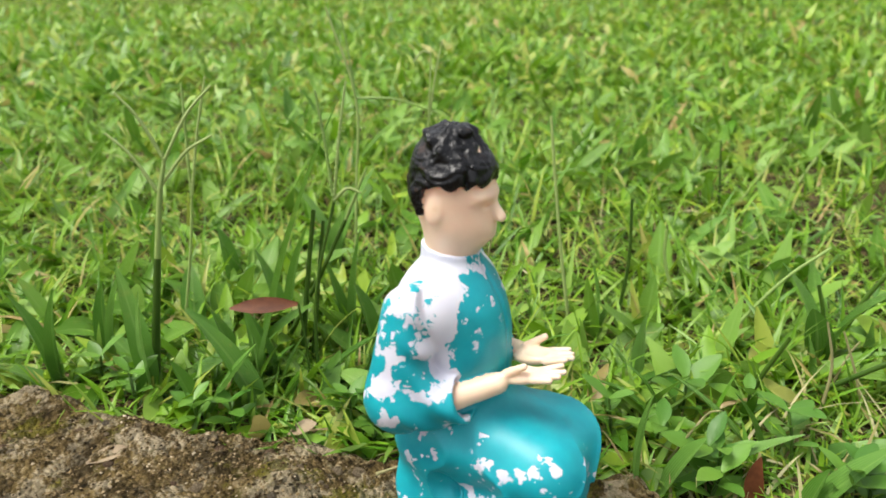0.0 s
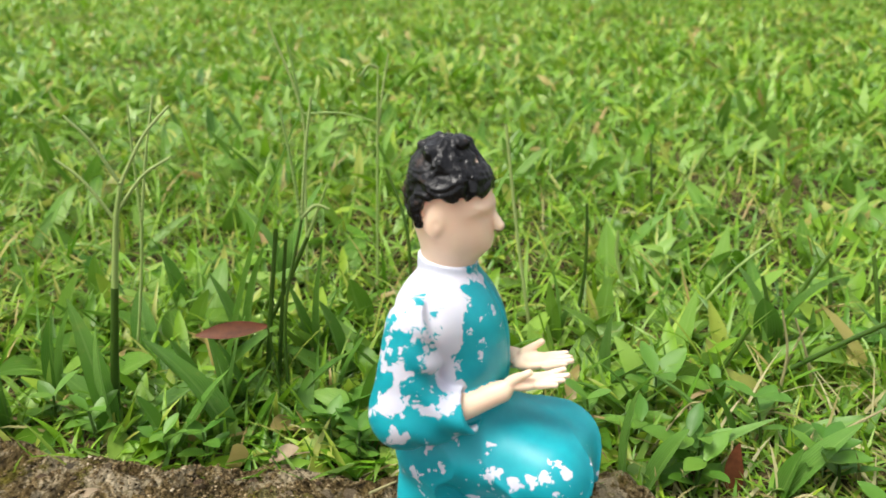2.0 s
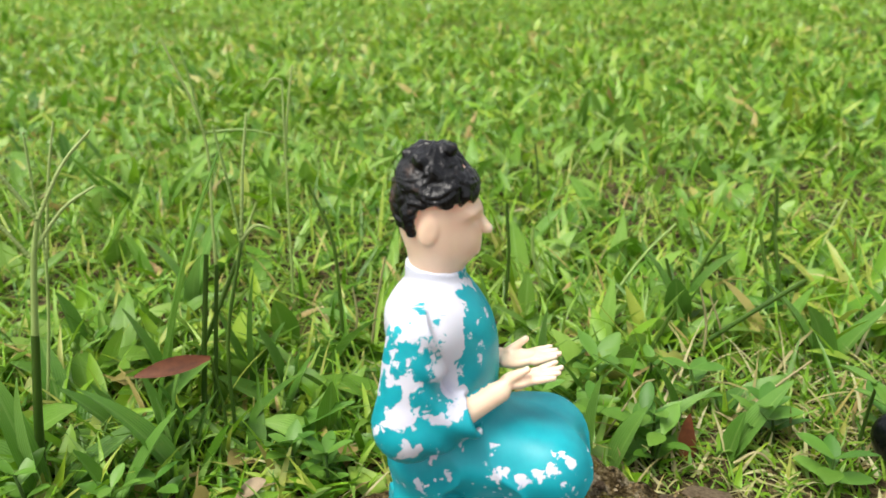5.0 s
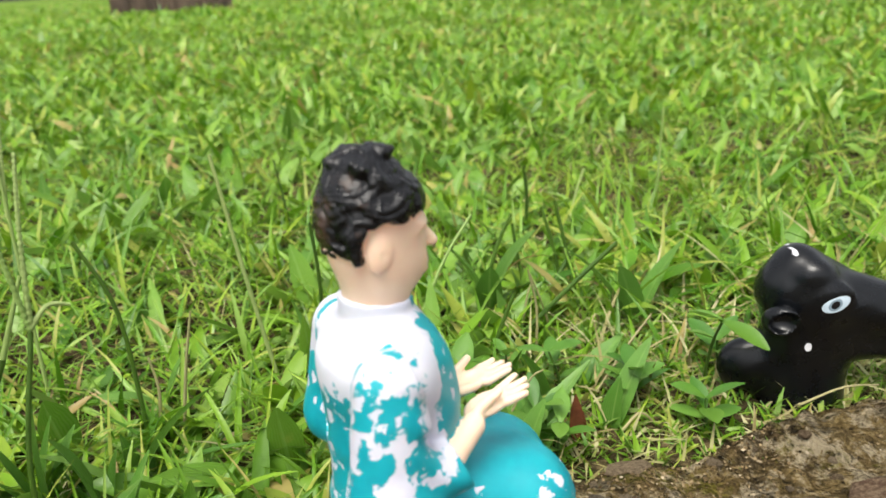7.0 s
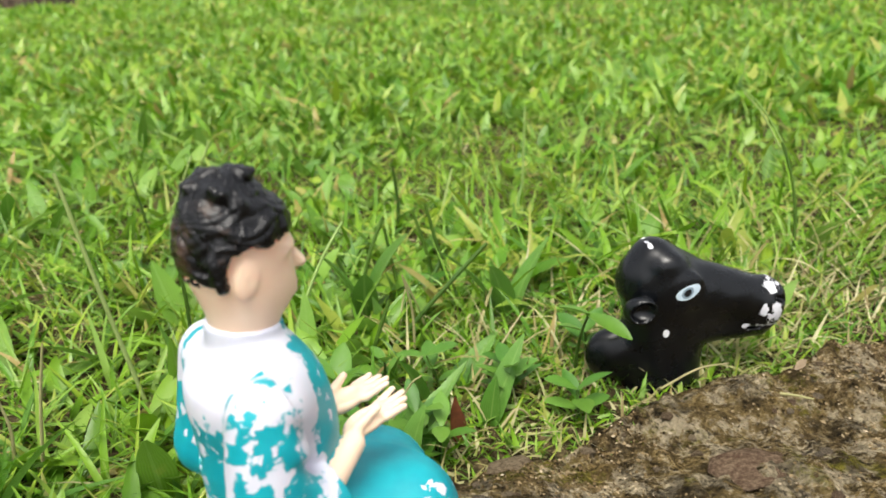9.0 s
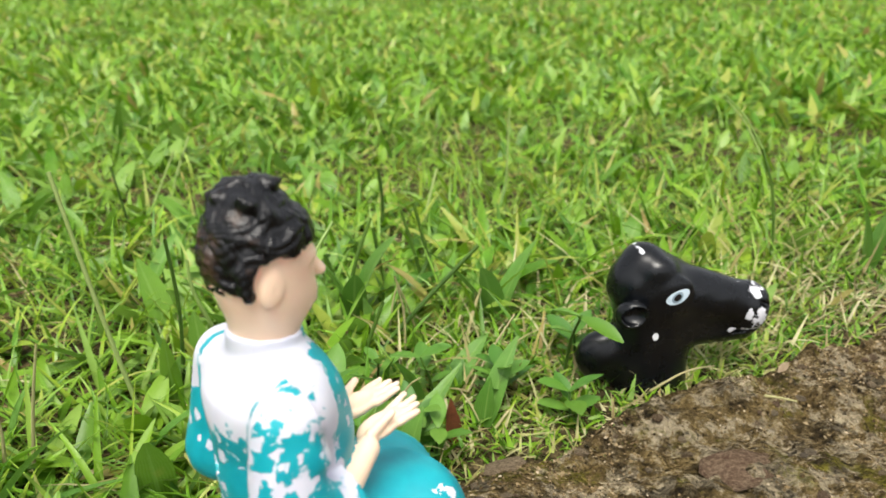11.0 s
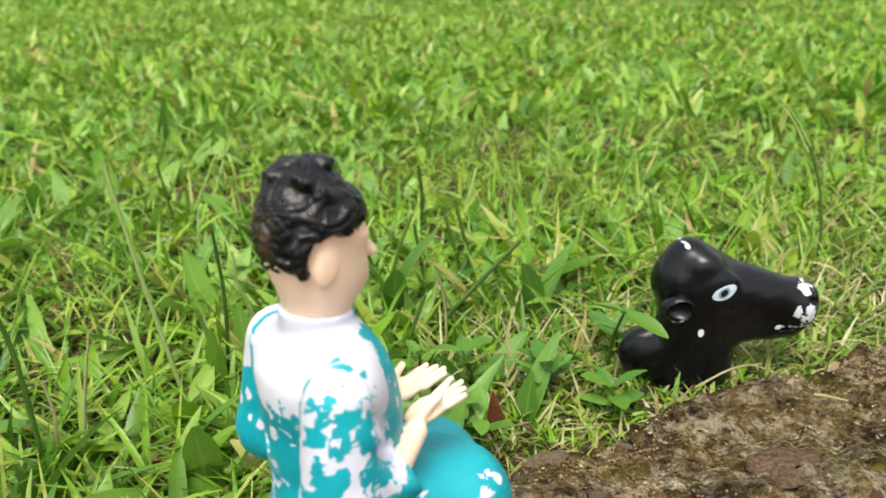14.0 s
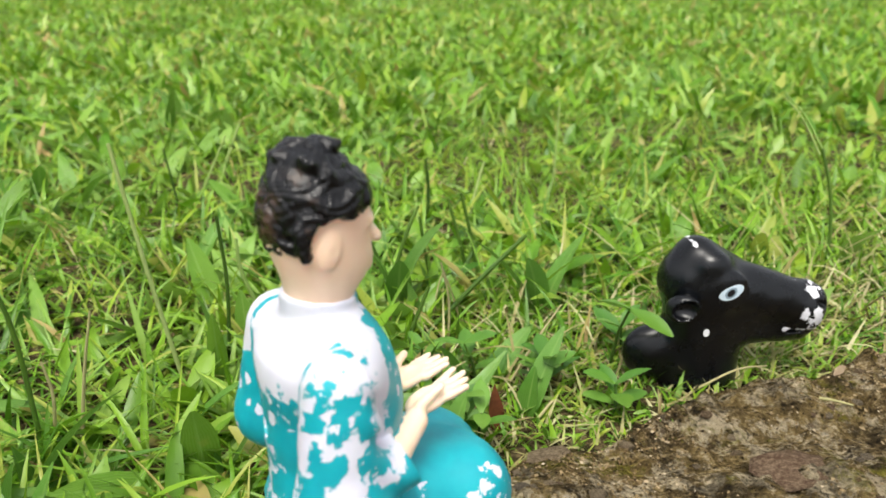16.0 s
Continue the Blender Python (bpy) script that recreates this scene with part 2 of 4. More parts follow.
col = k.mix(k.math("LESS_THAN", iris, 1.0), col, (0.008, 0.008, 0.01))
spot = ellipse(k, sp.outputs[0], sp.outputs[2], -0.0085, 0.0295, 0.0015, 0.0022)
col = k.mix(k.math("LESS_THAN", spot, 1.0), col, (0.7, 0.7, 0.72))
k.set(color=col, rough=k.math("ADD", k.math("MULTIPLY", k.noise(90, 5), 0.2), 0.18), spec=0.38)
k.bump(k.noise(160, 5), 0.16, 0.0006)
m_cow = k.m

k = Mat("brown_dead_leaf")
k.set(color=k.ramp(k.noise(150, 5), [(0.3, (0.06, 0.018, 0.007)), (0.7, (0.17, 0.055, 0.02))]), rough=0.55, spec=0.3)
k.translucent((0.2, 0.06, 0.02, 1), 0.15)
m_brown = k.m

k = Mat("pale_dry_leaf")
k.set(color=k.ramp(k.noise(120, 6), [(0.3, (0.13, 0.085, 0.045)), (0.7, (0.30, 0.23, 0.14))]), rough=0.75)
m_pale = k.m

k = Mat("dark_bank")
k.set(color=k.ramp(k.noise(5, 6), [(0.3, (0.025, 0.018, 0.012)), (0.7, (0.11, 0.07, 0.05))]), rough=0.9)
m_bank = k.m


# ---- mesh helpers ----
def mesh_from(name, verts, faces, mats, index=None, smooth=True, uv=None):
    """A mesh from arrays: verts (n, 3), faces (m, 3 or 4)."""
    verts, faces = np.asarray(verts, np.float32), np.asarray(faces, np.int32)
    me = bpy.data.meshes.new(name)
    me.vertices.add(len(verts))
    me.vertices.foreach_set("co", verts.ravel())
    c = faces.shape[1]
    me.loops.add(faces.size)
    me.loops.foreach_set("vertex_index", faces.ravel())
    me.polygons.add(len(faces))
    me.polygons.foreach_set("loop_start", np.arange(0, faces.size, c, dtype=np.int32))
    me.polygons.foreach_set("use_smooth", np.full(len(faces), smooth))
    for m in mats:
        me.materials.append(m)
    if index is not None:
        me.polygons.foreach_set("material_index", np.asarray(index, np.int32))
    if uv is not None:
        me.uv_layers.new(name="uv").data.foreach_set("uv", np.asarray(uv, np.float32)[faces.ravel()].ravel())
    me.update(calc_edges=True)
    me.validate()
    return me


def surface_nets(f, lo, step):
    """Quads of the zero surface of the samples f, on a grid from lo."""
    s = f < 0
    nx, ny, nz = f.shape
    corners = [(a, b, c) for a in (0, 1) for b in (0, 1) for c in (0, 1)]
    sub = lambda arr, o: arr[o[0]:nx - 1 + o[0], o[1]:ny - 1 + o[1], o[2]:nz - 1 + o[2]]
    count = sum(sub(s, o).astype(np.int8) for o in corners)
    active = (count > 0) & (count < 8)
    ids = np.full(active.shape, -1, np.int64)
    cells = np.argwhere(active)
    ids[active] = np.arange(len(cells))
    acc, tot = np.zeros((len(cells), 3)), np.zeros(len(cells))
    for o in corners:
        for ax in range(3):
            if o[ax]:
                continue
            q = list(o)
            q[ax] = 1
            fa = f[tuple((cells + o).T)]
            fb = f[tuple((cells + q).T)]
            hit = (fa < 0) != (fb < 0)
            u = np.where(hit, fa / np.where(hit, fa - fb, 1), 0)
            p = np.array(o, float)[None] + u[:, None] * (np.array(q) - np.array(o))[None]
            acc += np.where(hit[:, None], p, 0)
            tot += hit
    verts = (cells + acc / tot[:, None]) * step + np.array(lo)
    quads = []
    for ax in range(3):
        b, c = (ax + 1) % 3, (ax + 2) % 3
        sl0, sl1 = [slice(None)] * 3, [slice(None)] * 3
        sl0[ax], sl1[ax] = slice(0, -1), slice(1, None)
        cross = s[tuple(sl0)] != s[tuple(sl1)]
        e = np.argwhere(cross)
        e = e[(e[:, b] > 0) & (e[:, c] > 0) & (e[:, b] < f.shape[b] - 1) & (e[:, c] < f.shape[c] - 1)]
        db, dc = np.zeros(3, int), np.zeros(3, int)
        db[b], dc[c] = 1, 1
        q = np.stack([ids[tuple((e - db - dc).T)], ids[tuple((e - dc).T)], ids[tuple(e.T)], ids[tuple((e - db).T)]], 1)
        inside = s[tuple(e.T)]
        q[~inside] = q[~inside][:, ::-1]
        quads.append(q)
    return verts, np.concatenate(quads)


class Field:
    """Signed distances in millimetres, on a grid."""

    def __init__(self, lo, hi, step):
        self.lo, self.step = np.array(lo, float), step
        ax = [np.arange(a, b, step) for a, b in zip(lo, hi)]
        self.x, self.y, self.z = np.meshgrid(*ax, indexing="ij")

    def ell(self, c, r, rot_y=0.0, rot_z=0.0):
        x, y, z = self.x - c[0], self.y - c[1], self.z - c[2]
        if rot_z:
            a = radians(rot_z)
            x, y = x * math.cos(a) + y * math.sin(a), y * math.cos(a) - x * math.sin(a)
        if rot_y:
            a = radians(rot_y)
            x, z = x * math.cos(a) + z * math.sin(a), z * math.cos(a) - x * math.sin(a)
        q = np.sqrt((x / r[0]) ** 2 + (y / r[1]) ** 2 + (z / r[2]) ** 2)
        g = np.sqrt((x / r[0] ** 2) ** 2 + (y / r[1] ** 2) ** 2 + (z / r[2] ** 2) ** 2) + 1e-9
        return q * (q - 1) / g

    def cone(self, a, b, ra, rb):
        a, b = np.array(a, float), np.array(b, float)
        d = b - a
        t = ((self.x - a[0]) * d[0] + (self.y - a[1]) * d[1] + (self.z - a[2]) * d[2]) / (d @ d)
        t = np.clip(t, 0, 1)
        return np.sqrt((self.x - a[0] - t * d[0]) ** 2 + (self.y - a[1] - t * d[1]) ** 2 + (self.z - a[2] - t * d[2]) ** 2) - (ra + (rb - ra) * t)


def smin(a, b, r):
    h = np.clip(r - np.abs(a - b), 0, None) / r
    return np.minimum(a, b) - h * h * r * 0.25


def blend(fields, r):
    out = fields[0]
    for f in fields[1:]:
        out = smin(out, f, r)
    return out


def ripple(F, s, amp, seed):
    """A lumpy field from crossed sines."""
    rng = np.random.RandomState(seed)
    out = np.zeros_like(F.x)
    for i in range(7):
        v = rng.normal(size=3) * s * (1 + 0.45 * i)
        out += np.sin(F.x * v[0] + F.y * v[1] + F.z * v[2] + rng.uniform(0, 6.28)) / (1 + 0.35 * i)
    return out * amp / 2.5


def part(name, me, parent, m=None, label=""):
    ob = new(name, me)
    ob.parent = parent
    if m is not None:
        ob.matrix_basis = m
    return tagged(ob, label) if label else ob


# ---- ground and slab ----
EDGE = np.array([(-4.8, -10.6), (-0.50, -0.72), (-0.243, 0.040), (-0.172, 0.110), (-0.103, 0.170), (-0.048, 0.224), (-0.010, 0.253), (0.066, 0.288), (0.137, 0.321), (0.232, 0.364), (0.60, 0.52), (10.2, 4.5)])


def edge_distance(x, y):
    """Metres from the slab's edge; positive on the slab."""
    best, sign = np.full(np.shape(x), 1e9), np.ones(np.shape(x))
    for a, b in zip(EDGE[:-1], EDGE[1:]):
        d = b - a
        t = np.clip(((x - a[0]) * d[0] + (y - a[1]) * d[1]) / (d @ d), 0, 1)
        px, py = x - a[0] - t * d[0], y - a[1] - t * d[1]
        r = np.hypot(px, py)
        near = r < best
        best = np.where(near, r, best)
        sign = np.where(near, np.sign(d[1] * px - d[0] * py), sign)
    return best * sign


def lumps(x, y, scale, seed, octaves=4):
    out, rng = np.zeros(np.shape(x)), np.random.RandomState(seed)
    for o in range(octaves):
        for _ in range(5):
            a, ph = rng.uniform(0, 6.28), rng.uniform(0, 6.28)
            s = scale * 2 ** o * rng.uniform(0.7, 1.4)
            out += np.sin((x * math.cos(a) + y * math.sin(a)) * s + ph) * 0.5 ** o / 2.5
    return out


def axis2(lo, hi, f0, f1, fine):
    return np.concatenate([np.arange(lo, f0 - 0.8, 0.4), np.arange(f0 - 0.8, f0, 0.05), np.arange(f0, f1, fine), np.arange(f1, f1 + 0.8, 0.05), np.arange(f1 + 0.8, hi, 0.4)])


def grid_mesh(name, xs, ys, height, keep, mat):
    X, Y = np.meshgrid(xs, ys, indexing="ij")
    Z = height(X, Y)
    idx = np.arange(X.size).reshape(X.shape)
    q = np.stack([idx[:-1, :-1], idx[1:, :-1], idx[1:, 1:], idx[:-1, 1:]], -1).reshape(-1, 4)
    k = keep(X, Y).ravel()
    q = q[k[q].all(1)]
    used = np.unique(q)
    remap = np.zeros(X.size, int)
    remap[used] = np.arange(len(used))
    return mesh_from(name, np.stack([X, Y, Z], -1).reshape(-1, 3)[used], remap[q], [mat])


def slab_height(x, y):
    wob = 0.006 * lumps(x, y, 55, 3, 3)
    d = edge_distance(x, y) + wob
    top = 0.0034 * lumps(x, y, 75, 5, 4) + 0.0018 * np.abs(lumps(x, y, 260, 6, 3)) - 0.0016 * np.clip(lumps(x, y, 170, 7, 3) - 0.5, 0, 1)
    return top - 0.045 * np.clip((0.004 - d) / 0.024, 0, 1) ** 1.3


slab = new("pavement", grid_mesh("pavement", axis2(-5.0, 10.0, -0.30, 0.34, 0.0026), axis2(-10.0, 4.6, -0.06, 0.42, 0.0026), slab_height, lambda x, y: edge_distance(x, y) > -0.022, m_concrete))
tagged(slab, "rough weathered concrete slab with moss and grit along the lawn", "pavement", kind="structure")


def ground_height(x, y):
    r = np.hypot(x, y)
    return -0.012 + np.where(r < 3, 0.004, 0.02) * lumps(x, y, 7, 9, 3) - 0.02 * (edge_distance(x, y) > 0.1)


gx = np.unique(np.concatenate([np.arange(-1.5, 1.5, 0.04), np.arange(-12, 12, 0.6), np.array([-600, -200, -80, -40, -20, 20, 40, 80, 200, 600])]))
ground = new("ground", grid_mesh("ground", gx, gx, ground_height, lambda x, y: x == x, m_soil))
tagged(ground, "dark soil under a mown green lawn", "ground", kind="structure")


# ---- lawn ----
def blades(name, mat, n, x, y, z, length, width, lean, curl, az, twist, segs, fold, leafy=0.0):
    """Verts and quads of n arched blades; leafy 0 tapers like grass, 1 is an oval leaf."""
    s = np.linspace(0, 1, segs + 1)
    th = lean[:, None] + curl[:, None] * s[None]
    ds = length[:, None] / segs
    mid = (th[:, 1:] + th[:, :-1]) / 2
    out = np.concatenate([np.zeros((n, 1)), np.cumsum(np.sin(mid) * ds, 1)], 1)
    up = np.concatenate([np.zeros((n, 1)), np.cumsum(np.cos(mid) * ds, 1)], 1)
    ca, sa = np.cos(az)[:, None], np.sin(az)[:, None]
    cx, cy, cz = x[:, None] + out * ca, y[:, None] + out * sa, z[:, None] + up
    lf = np.broadcast_to(np.asarray(leafy, float), (n,))[:, None]
    prof = (1 - lf) * np.clip(1.08 - s[None] ** 2.2, 0.06, 1) * np.clip(0.65 + s[None] * 2, 0, 1) + lf * np.clip(np.sin(np.pi * np.clip(s[None], 0.04, 0.985)) ** 0.75, 0.08, 1)
    half = width[:, None] * 0.5 * prof
    tw = twist[:, None] * s[None]
    ux, uy, uz = -sa * np.cos(tw), ca * np.cos(tw), np.sin(tw)
    nxn, nzn = np.cos(th), np.sin(th)
    rows = []
    for e in ((-1, 0, 1) if fold else (-1, 1)):
        drop = -0.35 * half if e == 0 else 0
        rows.append(np.stack([cx + e * half * ux + drop * -nxn * ca, cy + e * half * uy + drop * -nxn * sa, cz + e * half * uz + drop * nzn], -1))
    V = np.stack(rows, 2)
    c = V.shape[2]
    base = (np.arange(n) * (segs + 1) * c)[:, None, None]
    i, j = np.meshgrid(np.arange(segs), np.arange(c - 1), indexing="ij")
    q0 = base + (i * c + j)[None]
    Q = np.stack([q0, q0 + 1, q0 + 1 + c, q0 + c], -1).reshape(-1, 4)
    across = np.linspace(0, 1, c)
    uv = np.stack(np.broadcast_arrays(across[None, None], np.broadcast_to(s[None, :, None], (n, segs + 1, c))), -1).reshape(-1, 2)
    return mesh_from(name, V.reshape(-1, 3), Q, [mat], uv=uv)


def ring_points(n, r0, r1, a0, a1, rng, power=1.0):
    r = (r0 ** power + rng.rand(n) * (r1 ** power - r0 ** power)) ** (1 / power)
    a = a0 + rng.rand(n) * (a1 - a0)
    x, y = r * np.cos(a), 0.05 + r * np.sin(a)
    ok = edge_distance(x, y) < 0.008 + 0.008 * lumps(x, y, 90, 4, 2)
    return x[ok], y[ok]


def dry_strip(x, y):
    """The trodden, dry strip along the slab."""
    return np.clip((x + 0.045) / 0.05, 0, 1) * np.clip((0.16 + edge_distance(x, y)) / 0.10, 0, 1)


def lawn_patch(name, mat, n, r0, r1, length, width, segs, fold, seed, leafy=0.0, lean=(0.1, 1.0), power=1.0, a0=radians(-40), a1=radians(250), dens=None):
    rng = np.random.RandomState(seed)
    x, y = ring_points(n, r0, r1, a0, a1, rng, power)
    if dens is not None:
        ok = rng.rand(len(x)) < dens(x, y)
        x, y = x[ok], y[ok]
    n = len(x)
    L = rng.uniform(*length, n) * (1 + 0.25 * lumps(x, y, 9, 2, 2))
    # shorter, trodden grass along the slab
    L *= 1 - 0.45 * dry_strip(x, y)
    L *= np.clip(0.65 + 4.0 * -edge_distance(x, y), 0.62, 1)
    me = blades(name, mat, n, x, y, ground_height(x, y) - 0.003, L, rng.uniform(*width, n), rng.uniform(*lean, n), rng.uniform(0.1, 1.5, n), rng.uniform(0, 6.283, n), rng.uniform(-1.2, 1.2, n), segs, fold, leafy)
    return tagged(new(name, me), kind="stuff")


def lush(x, y):
    """Fewer broad leaves on the dry strip."""
    return np.clip(1 - 0.85 * dry_strip(x, y), 0.12, 1) * np.clip(0.75 + 0.5 * lumps(x, y, 16, 11, 2), 0.15, 1)


g1 = lawn_patch("near_grass", m_grass, 60000, 0.14, 1.9, (0.022, 0.060), (0.0013, 0.0042), 5, True, 1, lean=(0.2, 1.3), dens=lambda x, y: 1 - 0.5 * dry_strip(x, y))
tagged(g1, "dense bright green lawn grass with arching blades", "grass")
g2 = lawn_patch("near_weeds", m_grass, 26000, 0.14, 2.0, (0.018, 0.052), (0.0055, 0.0145), 5, True, 2, leafy=0.8, lean=(0.35, 1.45), dens=lush)
tagged(g2, "broad green weed leaves crowding among the grass", "weeds")
g9 = lawn_patch("broad_weeds", m_broad, 6500, 0.2, 1.8, (0.028, 0.065), (0.010, 0.020), 6, True, 9, leafy=0.55, lean=(0.15, 1.15), dens=lambda x, y: lush(x, y) * np.clip((0.05 - x) / 0.2, 0.12, 1) * np.clip((-edge_distance(x, y) - 0.02) / 0.1, 0.1, 1))
tagged(g9, "broad upright green leaves standing in the lawn", "weeds")
g3 = lawn_patch("middle_grass", m_grass, 160000, 1.0, 4.8, (0.026, 0.066), (0.006, 0.016), 3, False, 3, leafy=0.6, lean=(0.35, 1.4))
tagged(g3, "green lawn of broad grass blades", "grass")
g4 = lawn_patch("far_grass", m_grass, 160000, 4.4, 30, (0.04, 0.09), (0.014, 0.036), 2, False, 4, leafy=0.5, power=0.8, lean=(0.3, 1.35))
tagged(g4, "distant bright green lawn", "grass")
g5 = lawn_patch("fine_undergrowth", m_grass, 75000, 0.14, 1.3, (0.012, 0.045), (0.0008, 0.002), 4, False, 5, lean=(0.4, 1.5))
tagged(g5, "fine tangled low grass at the edge of the slab", "grass")


def straw_density(x, y):
    return np.clip(0.11 + 0.10 * np.clip((x + 0.2) / 0.2, 0, 1) + 0.8 * dry_strip(x, y) + 0.16 * lumps(x, y, 14, 8, 2), 0.03, 1)


g6 = lawn_patch("dry_straw", m_straw, 24000, 0.14, 1.2, (0.02, 0.060), (0.0007, 0.0019), 4, False, 6, lean=(0.7, 1.6), dens=straw_density)
tagged(g6, "tangle of dry tan straw lying in the grass", "straw")
g7 = lawn_patch("dry_straw_strip", m_straw, 17000, 0.2, 0.6, (0.03, 0.075), (0.0009, 0.0022), 5, False, 7, lean=(0.35, 1.6), a0=radians(15), a1=radians(118), dens=lambda x, y: dry_strip(x, y) * np.clip(0.55 + 0.7 * lumps(x, y, 26, 13, 2), 0.3, 1))
tagged(g7, "thick mat of dry tan straw along the slab", "straw")
g8 = lawn_patch("short_grass", m_grass, 30000, 0.2, 0.6, (0.02, 0.045), (0.0009, 0.0028), 4, False, 8, lean=(0.2, 1.4), a0=radians(15), a1=radians(118), dens=lambda x, y: 0.6 * dry_strip(x, y))
tagged(g8, "short fine green grass beside the slab", "grass")


# ---- toy figure ----
def join_meshes(pieces):
    """Verts, quads and slots of several pieces as one."""
    V, Q, S, n = [], [], [], 0
    for v, q, k in pieces:
        V.append(v)
        Q.append(q + n)
        S.append(k)
        n += len(v)
    return np.vstack(V), np.vstack(Q), np.concatenate(S)


def nearest_slot(F, whole, fields, slots, step):
    v, q = surface_nets(whole, F.lo, step)
    g = np.clip(np.round((v - F.lo) / step).astype(int), 0, np.array(whole.shape) - 1)
    pick = np.argmin(np.stack([f[tuple(g.T)] for f in fields], 1), 1)
    return v, q, np.array(slots)[np.round(np.median(pick[q], 1)).astype(int)]


def toy_robe_and_arms():
    F = Field((-32, -38, -2), (58, 38, 114), 0.66)
    sides = (-1, 1)
    torso = blend([F.ell((1, 0, 76), (18.5, 19.5, 28)), F.cone((-3, -14, 91), (-3, 14, 91), 10.5, 10.5), F.cone((-2, 0, 92), (-1, 0, 101), 13, 7.6), F.ell((1, 0, 48), (19, 20, 27))], 9)
    skirt = blend([F.cone((2, s * 8, 42), (36, s * 10.5, 41), 14, 11.5) for s in sides] + [F.cone((37, s * 10.5, 38), (31, s * 12, 6), 11, 13) for s in sides] + [F.cone((-2, s * 7, 38), (-2, s * 8, 6), 13, 13) for s in sides] + [F.ell((14, 0, 12), (34, 24, 20)), F.cone((18, 0, 42), (38, 0, 38), 13, 11)], 8)
    bend = ripple(F, 0.05, 2.0, 6)
    low = np.clip((56 - F.z) / 22, 0, 1)
    folds = (np.abs(np.sin(F.y * 0.15 + F.x * 0.10 + bend)) ** 0.6 - 0.7) * 3.6 * low + 0.45 * np.sin(F.z * 0.35 + F.y * 0.2 + bend) * np.clip((82 - F.z) / 20, 0, 1)
    seam_line = 1.5 * np.exp(-((F.x - 6 - 0.55 * (34 - F.z)) / 1.3) ** 2) * np.clip((38 - F.z) / 6, 0, 1)
    body = smin(torso, skirt, 7) + folds * 0.7 + seam_line
    lumpy = ripple(F, 0.13, 1.0, 15)
    sleeves = []
    for s in sides:
        upper = F.cone((-5, s * 19.5, 92), (-9, s * 23.5, 64), 9.4, 9.6)
        lower = F.cone((-8, s * 23.5, 62), (9, s * 18.5, 64.5), 9.8, 8.4)
        mouth = F.cone((10.5, s * 18.2, 65), (18, s * 15.5, 68), 6.6, 7.0)
        folded = 0.8 * np.sin(0.5 * F.z + 0.35 * F.x + bend) * np.clip((F.x + 6) / 8, 0, 1) + 0.45 * lumpy
        sleeve = np.maximum(smin(upper, lower, 6) + folded, 0.9 * (F.x - 12.5) + 0.35 * (F.z - 64))
        sleeves.append(np.maximum(sleeve, -mouth))
    robe = smin(body, np.minimum(*sleeves), 0.8)
    collar = np.maximum(F.ell((-1, 0, 104), (9.8, 9.4, 30)), np.abs(F.z - 104.6 - F.x * -0.14) - 3.4)
    robe = smin(robe, collar, 0.8)
    closing = 0.7 * np.exp(-(F.y / 0.9) ** 2) * np.clip((F.x - 6) / 4, 0, 1) * np.clip((F.z - 58) / 6, 0, 1)
    robe = robe + closing
    peg = F.cone((-34, 3, 72), (-14.5, 3, 72), 3.2, 3.0)
    robe = np.maximum(np.maximum(robe, -peg), -F.z)
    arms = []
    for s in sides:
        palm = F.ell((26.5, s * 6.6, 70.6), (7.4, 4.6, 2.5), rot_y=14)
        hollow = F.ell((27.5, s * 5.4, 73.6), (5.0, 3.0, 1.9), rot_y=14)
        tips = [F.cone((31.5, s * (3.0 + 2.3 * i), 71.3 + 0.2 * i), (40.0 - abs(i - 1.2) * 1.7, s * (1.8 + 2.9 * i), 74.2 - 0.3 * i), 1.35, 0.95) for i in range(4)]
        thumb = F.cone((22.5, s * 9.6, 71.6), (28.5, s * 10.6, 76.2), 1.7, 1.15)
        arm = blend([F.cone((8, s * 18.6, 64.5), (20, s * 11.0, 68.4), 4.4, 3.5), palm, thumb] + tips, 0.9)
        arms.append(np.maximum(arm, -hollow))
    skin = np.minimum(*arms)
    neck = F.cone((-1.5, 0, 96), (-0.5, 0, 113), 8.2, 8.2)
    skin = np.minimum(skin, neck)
    return nearest_slot(F, np.minimum(robe, skin), (robe, skin), (0, 1), F.step)


